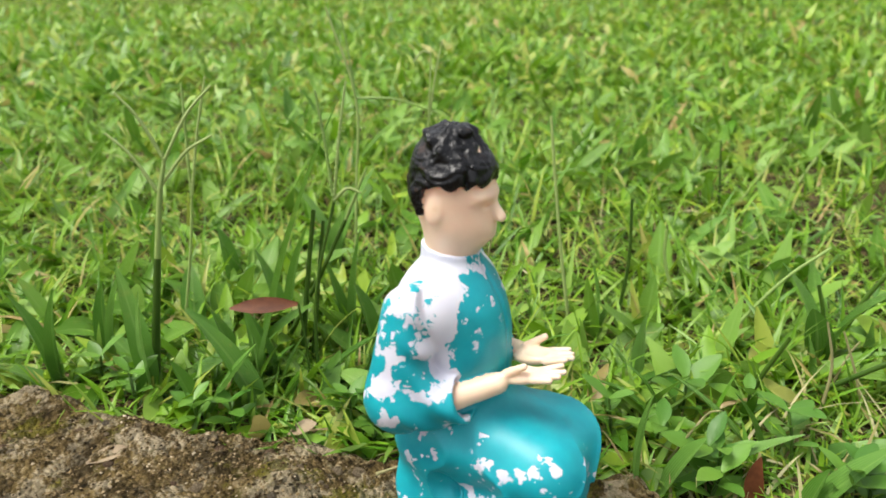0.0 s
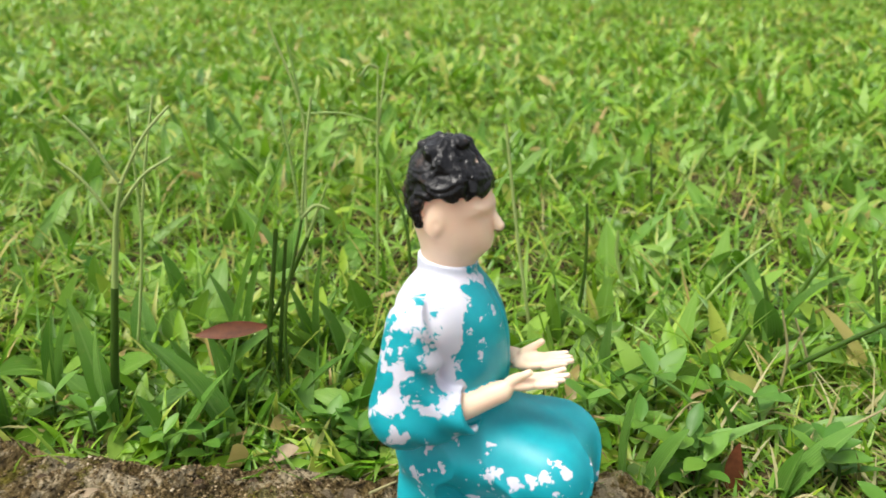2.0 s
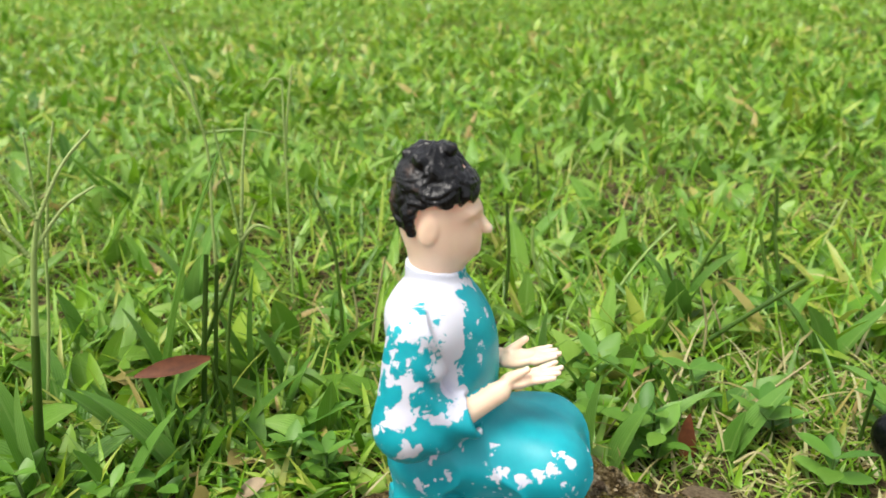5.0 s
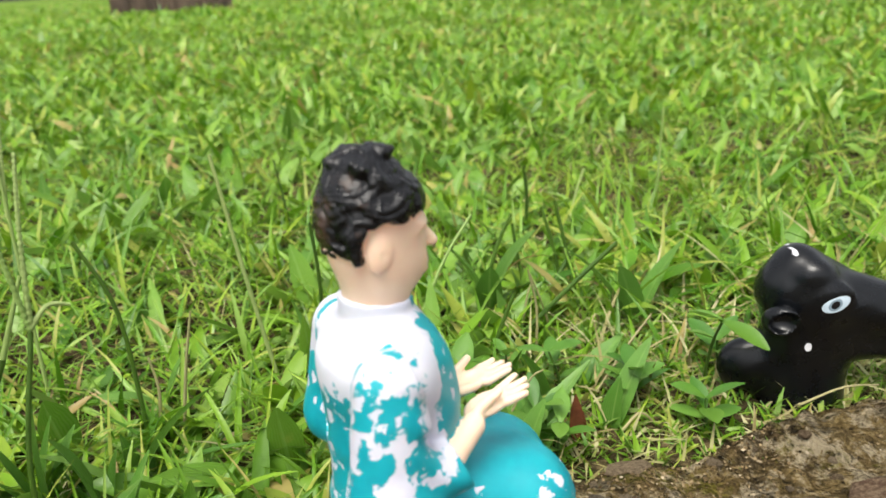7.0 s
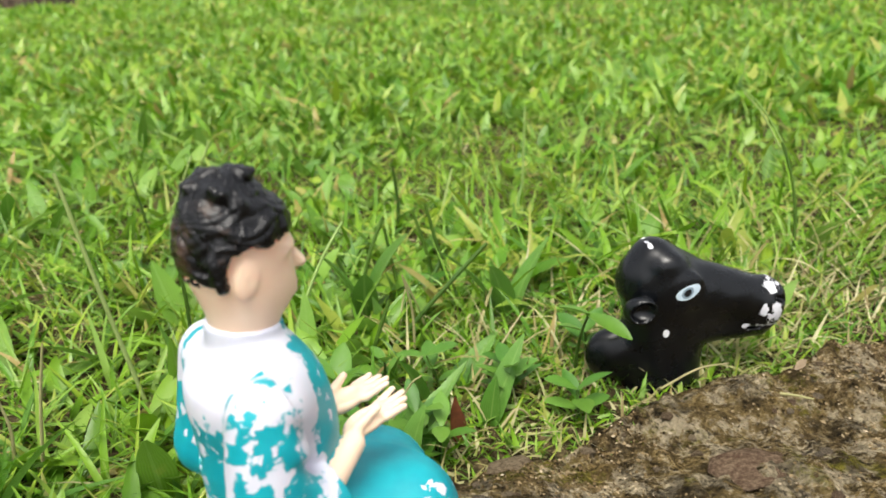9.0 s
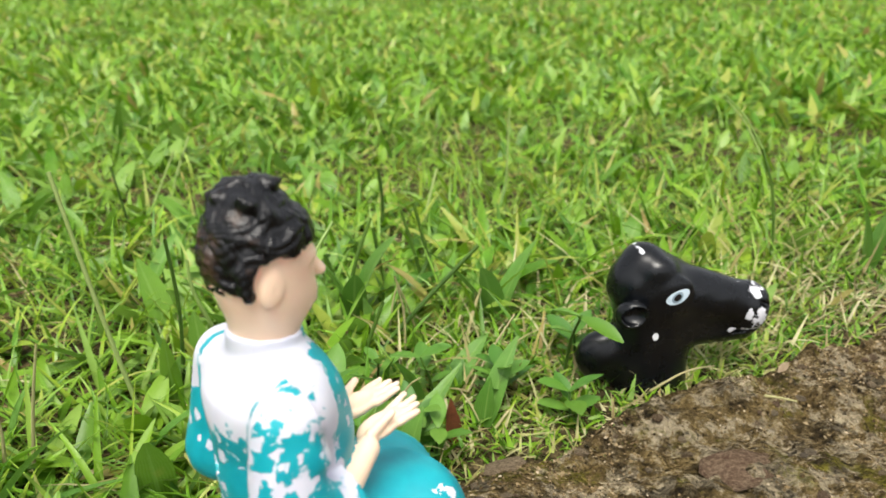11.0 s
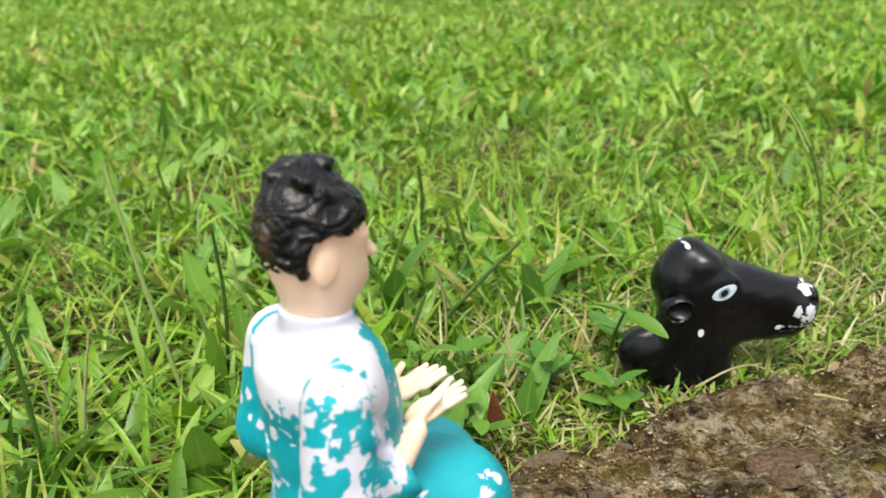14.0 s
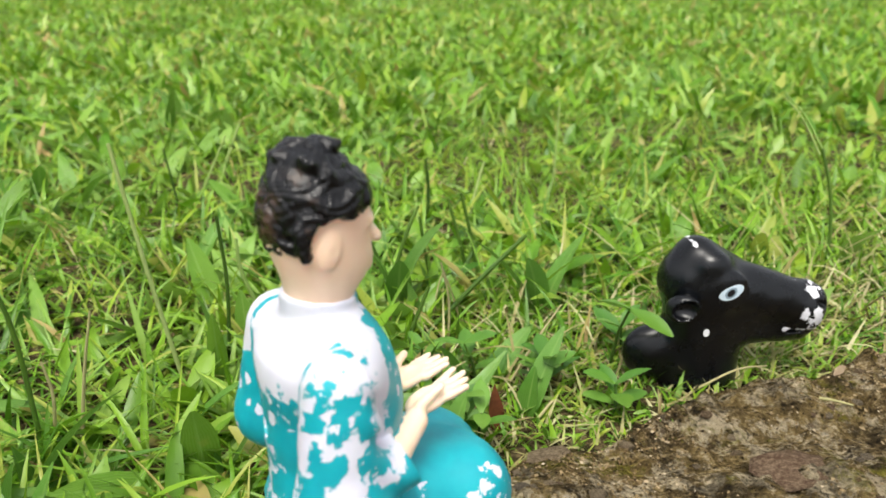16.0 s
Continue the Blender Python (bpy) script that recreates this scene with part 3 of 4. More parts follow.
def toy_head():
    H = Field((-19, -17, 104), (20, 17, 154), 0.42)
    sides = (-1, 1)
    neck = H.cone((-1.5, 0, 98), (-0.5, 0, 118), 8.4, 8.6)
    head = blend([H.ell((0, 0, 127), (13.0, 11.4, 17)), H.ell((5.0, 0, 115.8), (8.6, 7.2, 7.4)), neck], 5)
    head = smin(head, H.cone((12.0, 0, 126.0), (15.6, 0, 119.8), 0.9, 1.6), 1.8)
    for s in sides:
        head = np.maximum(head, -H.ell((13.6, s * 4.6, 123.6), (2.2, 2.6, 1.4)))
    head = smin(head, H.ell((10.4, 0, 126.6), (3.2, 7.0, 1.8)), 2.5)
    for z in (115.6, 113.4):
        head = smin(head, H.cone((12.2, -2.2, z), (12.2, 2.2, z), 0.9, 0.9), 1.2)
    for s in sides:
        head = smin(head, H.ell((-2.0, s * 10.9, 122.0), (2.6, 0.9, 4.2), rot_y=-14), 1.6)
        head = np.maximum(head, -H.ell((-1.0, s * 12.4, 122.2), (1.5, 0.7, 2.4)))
    # the melted cap of hair: swept bands below, torn tufts on the flat crown
    warp = ripple(H, 0.13, 1.6, 8) + ripple(H, 0.45, 0.22, 18)
    ang = np.arctan2(H.y, H.x + 1.0)
    line = 130.2 + 0.02 * H.x - 8.8 * np.clip((-4.5 - H.x) / 3.5, 0, 1) + 0.8 * np.sin(H.y * 0.9 + H.x * 0.7 + warp)
    cap = smin(H.ell((-0.4, 0, 132), (13.4, 12.6, 10.5)), H.cone((-0.6, 0, 134), (-1.2, 0, 136.2), 12.3, 10.4), 3)
    cap = smin(cap, H.ell((-3.2, 0, 127), (11.0, 11.6, 10)), 2)
    crown = np.clip((H.z - 135.5) / 4, 0, 1)
    flow = np.abs(np.sin(2.0 * ang + 1.3 * warp + 0.10 * H.z)) ** 0.7 - 0.62
    bands = np.abs(np.sin(0.33 * H.z + 1.3 * warp + 0.9 * ang + 0.05 * H.x)) ** 0.7 - 0.62
    fine = np.abs(np.sin(1.25 * H.z * (1 - crown) + 8.0 * ang * crown + 2.2 * warp)) - 0.6
    clumps = -1.35 * (flow * crown + bands * (1 - crown)) - 0.45 * fine + ripple(H, 0.9, 0.25, 4)
    hair = np.maximum(cap + 0.9 * clumps, line - H.z)
    rng = np.random.RandomState(12)
    for i in range(12):
        a, e = rng.uniform(0, 6.28), rng.uniform(0.55, 1.25)
        p = np.array((-1.0 + 12.4 * math.cos(a) * math.cos(e), 11.6 * math.sin(a) * math.cos(e), 133.8 + 12.6 * math.sin(e)))
        d = np.array((rng.uniform(0.4, 1.8) * math.cos(a), rng.uniform(0.4, 1.8) * math.sin(a), rng.uniform(0.0, 1.2)))
        hair = smin(hair, H.cone(p - d, p + d, 1.7, 0.8), 2.4)
    locks = [H.cone((-8.2, s * 9.4, 128), (-7.0, s * 10.2, 121.0), 2.3, 1.2) + 0.6 * clumps for s in sides]
    hair = smin(hair, np.minimum(*locks), 1.2)
    return nearest_slot(H, np.minimum(head, hair), (head, hair), (1, 2), H.step)


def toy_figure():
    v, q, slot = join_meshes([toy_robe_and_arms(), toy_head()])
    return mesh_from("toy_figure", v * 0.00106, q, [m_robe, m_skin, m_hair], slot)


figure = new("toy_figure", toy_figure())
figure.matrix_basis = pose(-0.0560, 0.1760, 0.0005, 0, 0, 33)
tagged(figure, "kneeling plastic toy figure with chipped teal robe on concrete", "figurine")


# ---- toy cow ----
def toy_cow():
    F = Field((-52, -36, -16), (68, 36, 86), 0.9)
    sides = (-1, 1)
    skull = blend([F.ell((-10.5, 0, 52), (19.5, 16.5, 19), rot_y=-18), F.ell((-13.5, 0, 67), (6.0, 8.5, 5.5))] + [F.ell((-8, s * 11.5, 64), (6.0, 4.0, 4.0)) for s in sides], 8)
    muzzle = F.cone((-2, 0, 48), (44, 0, 38.5), 17.0, 11.2)
    snout = F.ell((46.5, 0, 35.0), (9.4, 12.2, 13.2), rot_y=-14)
    jaw = F.cone((3, 0, 28), (44, 0, 24.5), 12.5, 7.4)
    head = blend([skull, muzzle, jaw], 8)
    head = smin(head, snout, 4)
    for s in sides:
        head = smin(head, F.ell((0, s * 14.6, 54.0), (9, 3.2, 6.0), rot_y=14), 3)
        head = np.maximum(head, -F.ell((51.0, s * 9.0, 41.0), (5.0, 3.8, 2.2), rot_y=-25))
        ex = -23 if s < 0 else -14
        ear = np.maximum(F.ell((ex, s * 18, 44), (8.5, 5.5, 7.0), rot_y=24, rot_z=s * 30), -F.ell((ex + 1, s * 22.0, 44), (6.6, 5.0, 5.2), rot_y=24, rot_z=s * 30))
        head = smin(head, ear, 2)
    lip = np.maximum(np.abs(F.z - 27 - (F.x - 48) * 0.14) - 0.9, np.abs(F.x - 50) - 14)
    head = np.maximum(head, -np.maximum(lip, -(F.ell((46, 0, 32.5), (15.5, 12.5, 13)) + 2.2)))
    neck = blend([F.cone((-9, 0, 38), (-9, 0, -16), 16, 15), F.cone((4, 0, 34), (5, 0, -16), 12.5, 11.5)], 8)
    lobe = F.ell((-29, 0, 12), (15.5, 9, 14), rot_y=20)
    whole = smin(smin(head, neck, 5), lobe, 9) + ripple(F, 0.12, 0.45, 3)
    v, q = surface_nets(whole, F.lo, F.step)
    return mesh_from("toy_cow", v * 0.001, q, [m_cow])


cow = new("toy_cow", toy_cow())
cow.matrix_basis = pose(0.1085, 0.339, -0.0035, 0, 0.8, 4)
tagged(cow, "black plastic toy cow head with chipped muzzle in grass", "toy")


# ---- far edge of the lawn ----
def rough_wall(a, b, height, thick, seed):
    """A low uneven bank from a to b."""
    n, rng = 60, np.random.RandomState(seed)
    a, b = np.array(a, float), np.array(b, float)
    d = (b - a) / np.linalg.norm(b - a)
    side = np.array((-d[1], d[0]))
    V = []
    for i in range(n + 1):
        p = a + (b - a) * i / n
        h = height * rng.uniform(0.8, 1.15)
        w = thick * rng.uniform(0.85, 1.15)
        for o, z in ((-w, -0.1), (-w * 0.8, h * 0.7), (0, h), (w * 0.8, h * 0.75), (w, -0.1)):
            V.append((*(p + side * o), z + rng.uniform(-0.02, 0.02)))
    i, j = np.meshgrid(np.arange(n), np.arange(4), indexing="ij")
    q = (i * 5 + j).ravel()
    return mesh_from("bank", V, np.stack([q, q + 5, q + 6, q + 1], 1), [m_bank])


tagged(new("far_bank", rough_wall((-5.0, 7.6), (-3.9, 8.2), 0.5, 0.2, 5)), "low dark brown bank where the lawn ends", "bank", kind="structure")


# ---- plants ----
def tube(points, r0, r1, sides=6, per=5, beads=0):
    """Verts and quads of a tapering tube through the points."""
    P = np.array(points, float)
    ext = np.vstack([2 * P[0] - P[1], P, 2 * P[-1] - P[-2]])
    pts = []
    for i in range(len(P) - 1):
        p0, p1, p2, p3 = ext[i:i + 4]
        for u in np.arange(per) / per:
            pts.append(0.5 * (2 * p1 + (p2 - p0) * u + (2 * p0 - 5 * p1 + 4 * p2 - p3) * u * u + (3 * p1 - p0 - 3 * p2 + p3) * u ** 3))
    pts = np.array(pts + [P[-1]])
    n = len(pts)
    tan = np.gradient(pts, axis=0)
    tan /= np.linalg.norm(tan, axis=1)[:, None] + 1e-12
    ref = np.where(np.abs(tan[:, 2:3]) > 0.9, np.array([[1.0, 0, 0]]), np.array([[0, 0, 1.0]]))
    u = np.cross(tan, ref)
    u /= np.linalg.norm(u, axis=1)[:, None]
    w = np.cross(tan, u)
    r = np.linspace(r0, r1, n)
    if beads:
        r = r * (0.7 + 0.9 * np.abs(np.sin(np.linspace(0, beads * np.pi, n))))
    r = r[:, None, None]
    a = np.linspace(0, 2 * np.pi, sides, endpoint=False)
    V = pts[:, None] + r * (np.cos(a)[None, :, None] * u[:, None] + np.sin(a)[None, :, None] * w[:, None])
    i, j = np.meshgrid(np.arange(n - 1), np.arange(sides), indexing="ij")
    q = np.stack([i * sides + j, i * sides + (j + 1) % sides, (i + 1) * sides + (j + 1) % sides, (i + 1) * sides + j], -1).reshape(-1, 4)
    return V.reshape(-1, 3), q


def leaf_mesh(tip, width, curl, mat, leafy=0.45, twist=0.4, segs=9):
    """An arched leaf from the origin to the tip."""
    one = lambda v: np.array([float(v)])
    flat = math.hypot(tip[0], tip[1])
    chord = math.hypot(flat, tip[2])
    mean = math.atan2(flat, tip[2])
    length = chord * (curl / 2) / math.sin(curl / 2)
    return blades("leaf", mat, 1, one(0), one(0), one(0), one(length), one(width), one(mean - curl / 2), one(curl), one(math.atan2(tip[1], tip[0])), one(twist), segs, True, leafy)


def thing(name, x, y, z, label, category, group=""):
    e = new(name)
    e.empty_display_size = 0.01
    e.matrix_basis = pose(x, y, z)
    return tagged(e, label, category, group)


def local(p, o):
    return (p[0] - o[0], p[1] - o[1], p[2] - o[2])


prng = random.Random(7)


def broad_plant(x, y, tips, curl=0.9, mat=None, label="broad-bladed green grass plant in the lawn"):
    z = float(ground_height(np.array(x), np.array(y))) - 0.002
    e = thing("grass_plant", x, y, z, label, "plant", "broad grass plants at the slab")
    for tx, ty, tz, width in tips:
        c = curl * prng.uniform(0.7, 1.3)
        part("leaf", leaf_mesh(local((tx, ty, tz), (x, y, z)), width, c, mat or m_leaf, 0.3, prng.uniform(-0.6, 0.6), 14), e)
    return e


def seed_stalk(pts, spikes=(), r=0.0011, label="slender green seed stalk rising from the lawn", mat=None, seeds=True, dark_until=None):
    o = pts[0]
    e = thing("seed_stalk", *o, label, "grass stalk", "seed stalks")
    cut = dark_until or len(pts)
    part("stem", mesh_from("stem", *tube([local(p, o) for p in pts[:cut]], r, r * 0.75), [mat or m_stem]), e)
    if dark_until:
        part("upper_stem", mesh_from("upper_stem", *tube([local(p, o) for p in pts[cut - 1:]], r * 0.7, r * 0.4), [m_palestem]), e)
    for a, b in spikes:
        a, b = np.array(local(a, o)), np.array(local(b, o))
        mid = (a + b) / 2 + np.array((0, 0, 0.004))
        V, Q = tube([a, mid, b], 0.00075, 0.00045, 6, 40, beads=26 if seeds else 0)
        part("spike", mesh_from("spike", V, Q, [m_palestem]), e)
    return e


def sprout(x, y, h, spread, seed, label="small green weed sprout with pointed oval leaves"):
    rng = random.Random(seed)
    z = float(ground_height(np.array(x), np.array(y))) - 0.001
    e = thing("weed_sprout", x, y, z, label, "weed", "weed sprouts")
    top = (rng.uniform(-0.3, 0.3) * h, rng.uniform(-0.3, 0.3) * h, h)
    part("stem", mesh_from("stem", *tube([(0, 0, 0), (top[0] * 0.4, top[1] * 0.6, h * 0.55), top], 0.0009, 0.0006), [m_stem]), e)
    turn = rng.uniform(0, 3.14)
    for level, (fr, sc) in enumerate(((1.0, 0.8), (0.72, 1.0), (0.4, 0.85))):
        for k in range(2):
            a = turn + level * 1.57 + k * 3.14 + rng.uniform(-0.3, 0.3)
            s = spread * sc * rng.uniform(0.8, 1.15)
            me = leaf_mesh((s * math.cos(a), s * math.sin(a), s * rng.uniform(0.15, 0.75)), s * 0.5, 0.7, m_weed, 1.0, rng.uniform(-0.3, 0.3))
            part("leaf", me, e, Matrix.Translation((top[0] * fr, top[1] * fr, h * fr)))
    return e


# broad-bladed plants along the slab
broad_plant(-0.222, 0.097, [(-0.222, 0.098, 0.051, 0.0149), (-0.212, 0.112, -0.024, 0.0149), (-0.248, 0.093, 0.056, 0.0123), (-0.204, 0.144, 0.015, 0.0188)], 0.5)
broad_plant(-0.191, 0.114, [(-0.175, 0.140, 0.031, 0.0184), (-0.198, 0.104, 0.021, 0.0129)], 0.6)
broad_plant(-0.259, 0.057, [(-0.268, 0.043, 0.044, 0.0153), (-0.255, 0.063, 0.048, 0.0125), (-0.281, 0.022, 0.005, 0.0153), (-0.243, 0.083, 0.005, 0.0104)], 0.7)
broad_plant(-0.268, 0.086, [(-0.267, 0.087, 0.041, 0.0142), (-0.260, 0.099, 0.052, 0.0120), (-0.279, 0.069, 0.006, 0.0128)], 0.6)
broad_plant(-0.225, 0.216, [(-0.214, 0.234, 0.024, 0.0105), (-0.218, 0.227, 0.033, 0.0091), (-0.232, 0.205, 0.015, 0.0105)], 0.5)
broad_plant(-0.195, 0.157, [(-0.188, 0.170, 0.022, 0.0108), (-0.202, 0.147, 0.032, 0.0095), (-0.179, 0.184, 0.005, 0.0095)], 0.7)
broad_plant(-0.173, 0.193, [(-0.163, 0.210, 0.032, 0.0106), (-0.185, 0.174, 0.005, 0.0081)], 0.7)
broad_plant(-0.233, 0.158, [(-0.200, 0.202, 0.141, 0.0142)], 0.25, label="tall broad-bladed green grass plant with upright leaf")
broad_plant(-0.199, 0.147, [(-0.200, 0.145, 0.025, 0.0138), (-0.191, 0.158, 0.047, 0.0113)], 0.5)
broad_plant(-0.187, 0.171, [(-0.163, 0.203, 0.025, 0.0150), (-0.179, 0.182, 0.005, 0.0137)], 0.6)
broad_plant(-0.236, 0.148, [(-0.208, 0.183, 0.027, 0.0174), (-0.255, 0.126, 0.020, 0.0147), (-0.246, 0.137, 0.020, 0.0134)], 0.5)
broad_plant(-0.150, 0.341, [(-0.154, 0.337, 0.038, 0.0144), (-0.158, 0.331, 0.004, 0.0158), (-0.145, 0.347, 0.011, 0.0144)], 0.5)
broad_plant(-0.033, 0.254, [(-0.031, 0.256, 0.042, 0.0151)], 0.45, label="broad pale green grass blade standing at the slab")
broad_plant(-0.059, 0.301, [(-0.086, 0.268, 0.017, 0.0103), (-0.073, 0.283, 0.027, 0.0091)], 1.0)
broad_plant(-0.018, 0.321, [(-0.049, 0.283, 0.035, 0.0108), (-0.029, 0.307, 0.026, 0.0102)], 0.7)
broad_plant(-0.047, 0.399, [(-0.050, 0.395, 0.020, 0.0128), (-0.058, 0.386, 0.003, 0.0121)], 0.6)
broad_plant(-0.006, 0.335, [(0.021, 0.367, 0.008, 0.0153), (0.004, 0.346, -0.035, 0.0140), (0.006, 0.349, 0.004, 0.0122)], 0.6, label="broad green grass leaves arching low over the soil")
broad_plant(-0.032, 0.273, [(0.003, 0.311, 0.022, 0.0131)], 0.5, label="long broad green grass blade leaning low over the lawn")
broad_plant(-0.028, 0.261, [(-0.016, 0.273, 0.023, 0.0144), (-0.006, 0.284, 0.012, 0.0110)], 0.6)
broad_plant(-0.095, 0.321, [(-0.095, 0.321, 0.033, 0.0112), (-0.107, 0.309, 0.013, 0.0119)], 0.5)
broad_plant(0.012, 0.302, [(0.017, 0.308, 0.015, 0.0122), (0.032, 0.323, 0.029, 0.0128)], 0.5)
broad_plant(-0.192, 0.214, [(-0.201, 0.205, 0.037, 0.0187), (-0.217, 0.188, 0.010, 0.0155), (-0.186, 0.221, 0.023, 0.0142)], 0.5)
broad_plant(-0.209, 0.150, [(-0.218, 0.141, 0.008, 0.0137), (-0.213, 0.146, 0.034, 0.0155), (-0.194, 0.166, 0.014, 0.0124)], 0.7)
broad_plant(-0.214, 0.210, [(-0.209, 0.214, 0.065, 0.0125), (-0.227, 0.200, 0.042, 0.0132)], 0.3)
broad_plant(-0.262, 0.186, [(-0.246, 0.198, 0.059, 0.0118), (-0.277, 0.175, 0.038, 0.0139)], 0.4)
broad_plant(-0.180, 0.142, [(-0.214, 0.117, 0.039, 0.0173), (-0.195, 0.131, 0.016, 0.0127)], 0.7, label="broad green grass leaf arching over to the soil")
broad_plant(-0.181, 0.173, [(-0.135, 0.208, 0.015, 0.0161), (-0.190, 0.166, -0.038, 0.0179)], 0.5)
broad_plant(-0.095, 0.307, [(-0.068, 0.327, 0.014, 0.0149), (-0.076, 0.322, -0.020, 0.0117)], 0.9)
broad_plant(-0.242, 0.102, [(-0.263, 0.086, 0.010, 0.0157), (-0.223, 0.117, -0.009, 0.0145), (-0.233, 0.109, 0.007, 0.0138)], 0.8)
broad_plant(-0.218, 0.303, [(-0.243, 0.284, 0.005, 0.0127), (-0.205, 0.313, 0.020, 0.0112)], 0.6)
broad_plant(-0.341, 0.178, [(-0.348, 0.172, 0.030, 0.0182), (-0.327, 0.189, 0.007, 0.0134)], 0.6)
broad_plant(-0.153, 0.281, [(-0.110, 0.282, 0.025, 0.0116)], 0.6, label="broad green grass leaf arching over the lawn")
broad_plant(-0.121, 0.256, [(-0.090, 0.257, 0.037, 0.0107), (-0.121, 0.256, 0.014, 0.0080)], 0.5)
broad_plant(-0.200, 0.247, [(-0.154, 0.248, 0.038, 0.0125), (-0.204, 0.247, 0.011, 0.0114), (-0.132, 0.249, 0.011, 0.0086)], 0.5)
broad_plant(-0.047, 0.468, [(-0.066, 0.468, -0.003, 0.0134), (-0.019, 0.468, -0.000, 0.0174), (-0.063, 0.468, -0.020, 0.0119)], 0.7)
broad_plant(-0.062, 0.558, [(-0.040, 0.558, 0.006, 0.0184), (-0.080, 0.558, -0.001, 0.0166)], 0.8)
broad_plant(0.030, 0.420, [(-0.012, 0.415, 0.040, 0.017), (0.060, 0.440, 0.036, 0.017), (0.020, 0.400, 0.034, 0.017)], 0.8)
broad_plant(-0.060, 0.430, [(-0.090, 0.425, 0.040, 0.018), (-0.030, 0.440, 0.042, 0.018), (-0.055, 0.405, 0.030, 0.018)], 0.8)
broad_plant(0.300, 0.470, [(0.290, 0.470, 0.045, 0.014), (0.320, 0.480, 0.040, 0.014)], 0.5)
broad_plant(-0.330, 0.250, [(-0.330, 0.285, 0.060, 0.014), (-0.350, 0.230, 0.050, 0.014), (-0.310, 0.250, 0.040, 0.014)], 0.8)

# seed stalks
seed_stalk([(-0.231, 0.100, -0.012), (-0.228, 0.105, 0.029), (-0.225, 0.110, 0.065), (-0.222, 0.115, 0.098), (-0.220, 0.119, 0.115)], [((-0.220, 0.119, 0.115), (-0.206, 0.141, 0.150)), ((-0.220, 0.119, 0.115), (-0.230, 0.103, 0.147)), ((-0.222, 0.115, 0.098), (-0.234, 0.097, 0.128)), ((-0.222, 0.116, 0.102), (-0.207, 0.139, 0.127))], 0.0024, "dark green seed stalk with forked pale spikes", dark_until=3)
seed_stalk([(-0.185, 0.174, -0.012), (-0.184, 0.176, 0.045), (-0.178, 0.186, 0.094)], [((-0.178, 0.186, 0.094), (-0.181, 0.181, 0.148)), ((-0.178, 0.186, 0.094), (-0.173, 0.193, 0.152)), ((-0.178, 0.186, 0.095), (-0.170, 0.197, 0.099))], 0.0011)
seed_stalk([(-0.218, 0.178, -0.012), (-0.214, 0.183, 0.037), (-0.210, 0.188, 0.080)], [], 0.0017, label="dark green cut grass stalk")
seed_stalk([(-0.216, 0.184, -0.012), (-0.213, 0.189, 0.036), (-0.210, 0.193, 0.073)], [], 0.0014, label="dark green cut grass stalk")
seed_stalk([(-0.313, 0.258, -0.012), (-0.311, 0.261, 0.056), (-0.310, 0.263, 0.116), (-0.320, 0.249, 0.174)], [((-0.310, 0.263, 0.116), (-0.277, 0.307, 0.107)), ((-0.310, 0.263, 0.116), (-0.314, 0.257, 0.168))], 0.0011, mat=m_palestem)
seed_stalk([(-0.283, 0.298, -0.012), (-0.281, 0.300, 0.064), (-0.279, 0.303, 0.145)], [((-0.279, 0.303, 0.145), (-0.286, 0.294, 0.140)), ((-0.281, 0.301, 0.095), (-0.275, 0.309, 0.154))], 0.001, mat=m_palestem)
seed_stalk([(-0.287, 0.129, -0.012), (-0.281, 0.138, 0.043), (-0.277, 0.142, 0.077)], [((-0.277, 0.142, 0.077), (-0.276, 0.144, 0.141)), ((-0.277, 0.142, 0.077), (-0.268, 0.155, 0.145))], 0.001, mat=m_palestem)
seed_stalk([(-0.241, 0.176, -0.012), (-0.227, 0.193, 0.029), (-0.214, 0.208, 0.070), (-0.206, 0.218, 0.100)], [], 0.0017, label="dark leaning grass stalk with pale tip", dark_until=3)
seed_stalk([(-0.166, 0.334, -0.012), (-0.172, 0.326, 0.053), (-0.178, 0.320, 0.121)], [], 0.0012, mat=m_palestem, label="pale green upright grass stalk")
seed_stalk([(-0.148, 0.355, -0.012), (-0.145, 0.358, 0.034), (-0.146, 0.357, 0.074)], [], 0.0012, label="dark thin grass stalk")
seed_stalk([(-0.103, 0.396, -0.012), (-0.085, 0.418, 0.030), (-0.070, 0.437, 0.053)], [], 0.0011, mat=m_palestem)
seed_stalk([(-0.209, 0.273, -0.012), (-0.210, 0.272, 0.058), (-0.219, 0.265, 0.096)], [], 0.0012, label="dark thin grass stalk")
seed_stalk([(-0.070, 0.451, -0.012), (-0.073, 0.448, 0.009), (-0.077, 0.445, 0.025)], [], 0.0015, label="dark cut grass stalk")
seed_stalk([(-0.040, 0.471, -0.012), (-0.044, 0.468, 0.013), (-0.047, 0.466, 0.037)], [], 0.0015, label="dark cut grass stalk")
seed_stalk([(-0.024, 0.462, -0.012), (-0.015, 0.468, 0.002), (-0.009, 0.473, 0.014)], [], 0.0018, label="dark leaning grass stalk")
seed_stalk([(-0.048, 0.597, -0.012), (-0.047, 0.597, 0.017), (-0.049, 0.596, 0.043)], [], 0.0018, label="dark cut grass stalk")
seed_stalk([(-0.013, 0.591, -0.012), (-0.007, 0.596, 0.016), (0.000, 0.601, 0.040)], [], 0.0014, mat=m_palestem)
seed_stalk([(-0.138, 0.402, -0.012), (-0.148, 0.394, 0.026), (-0.149, 0.393, 0.048)], [], 0.0013, mat=m_palestem)
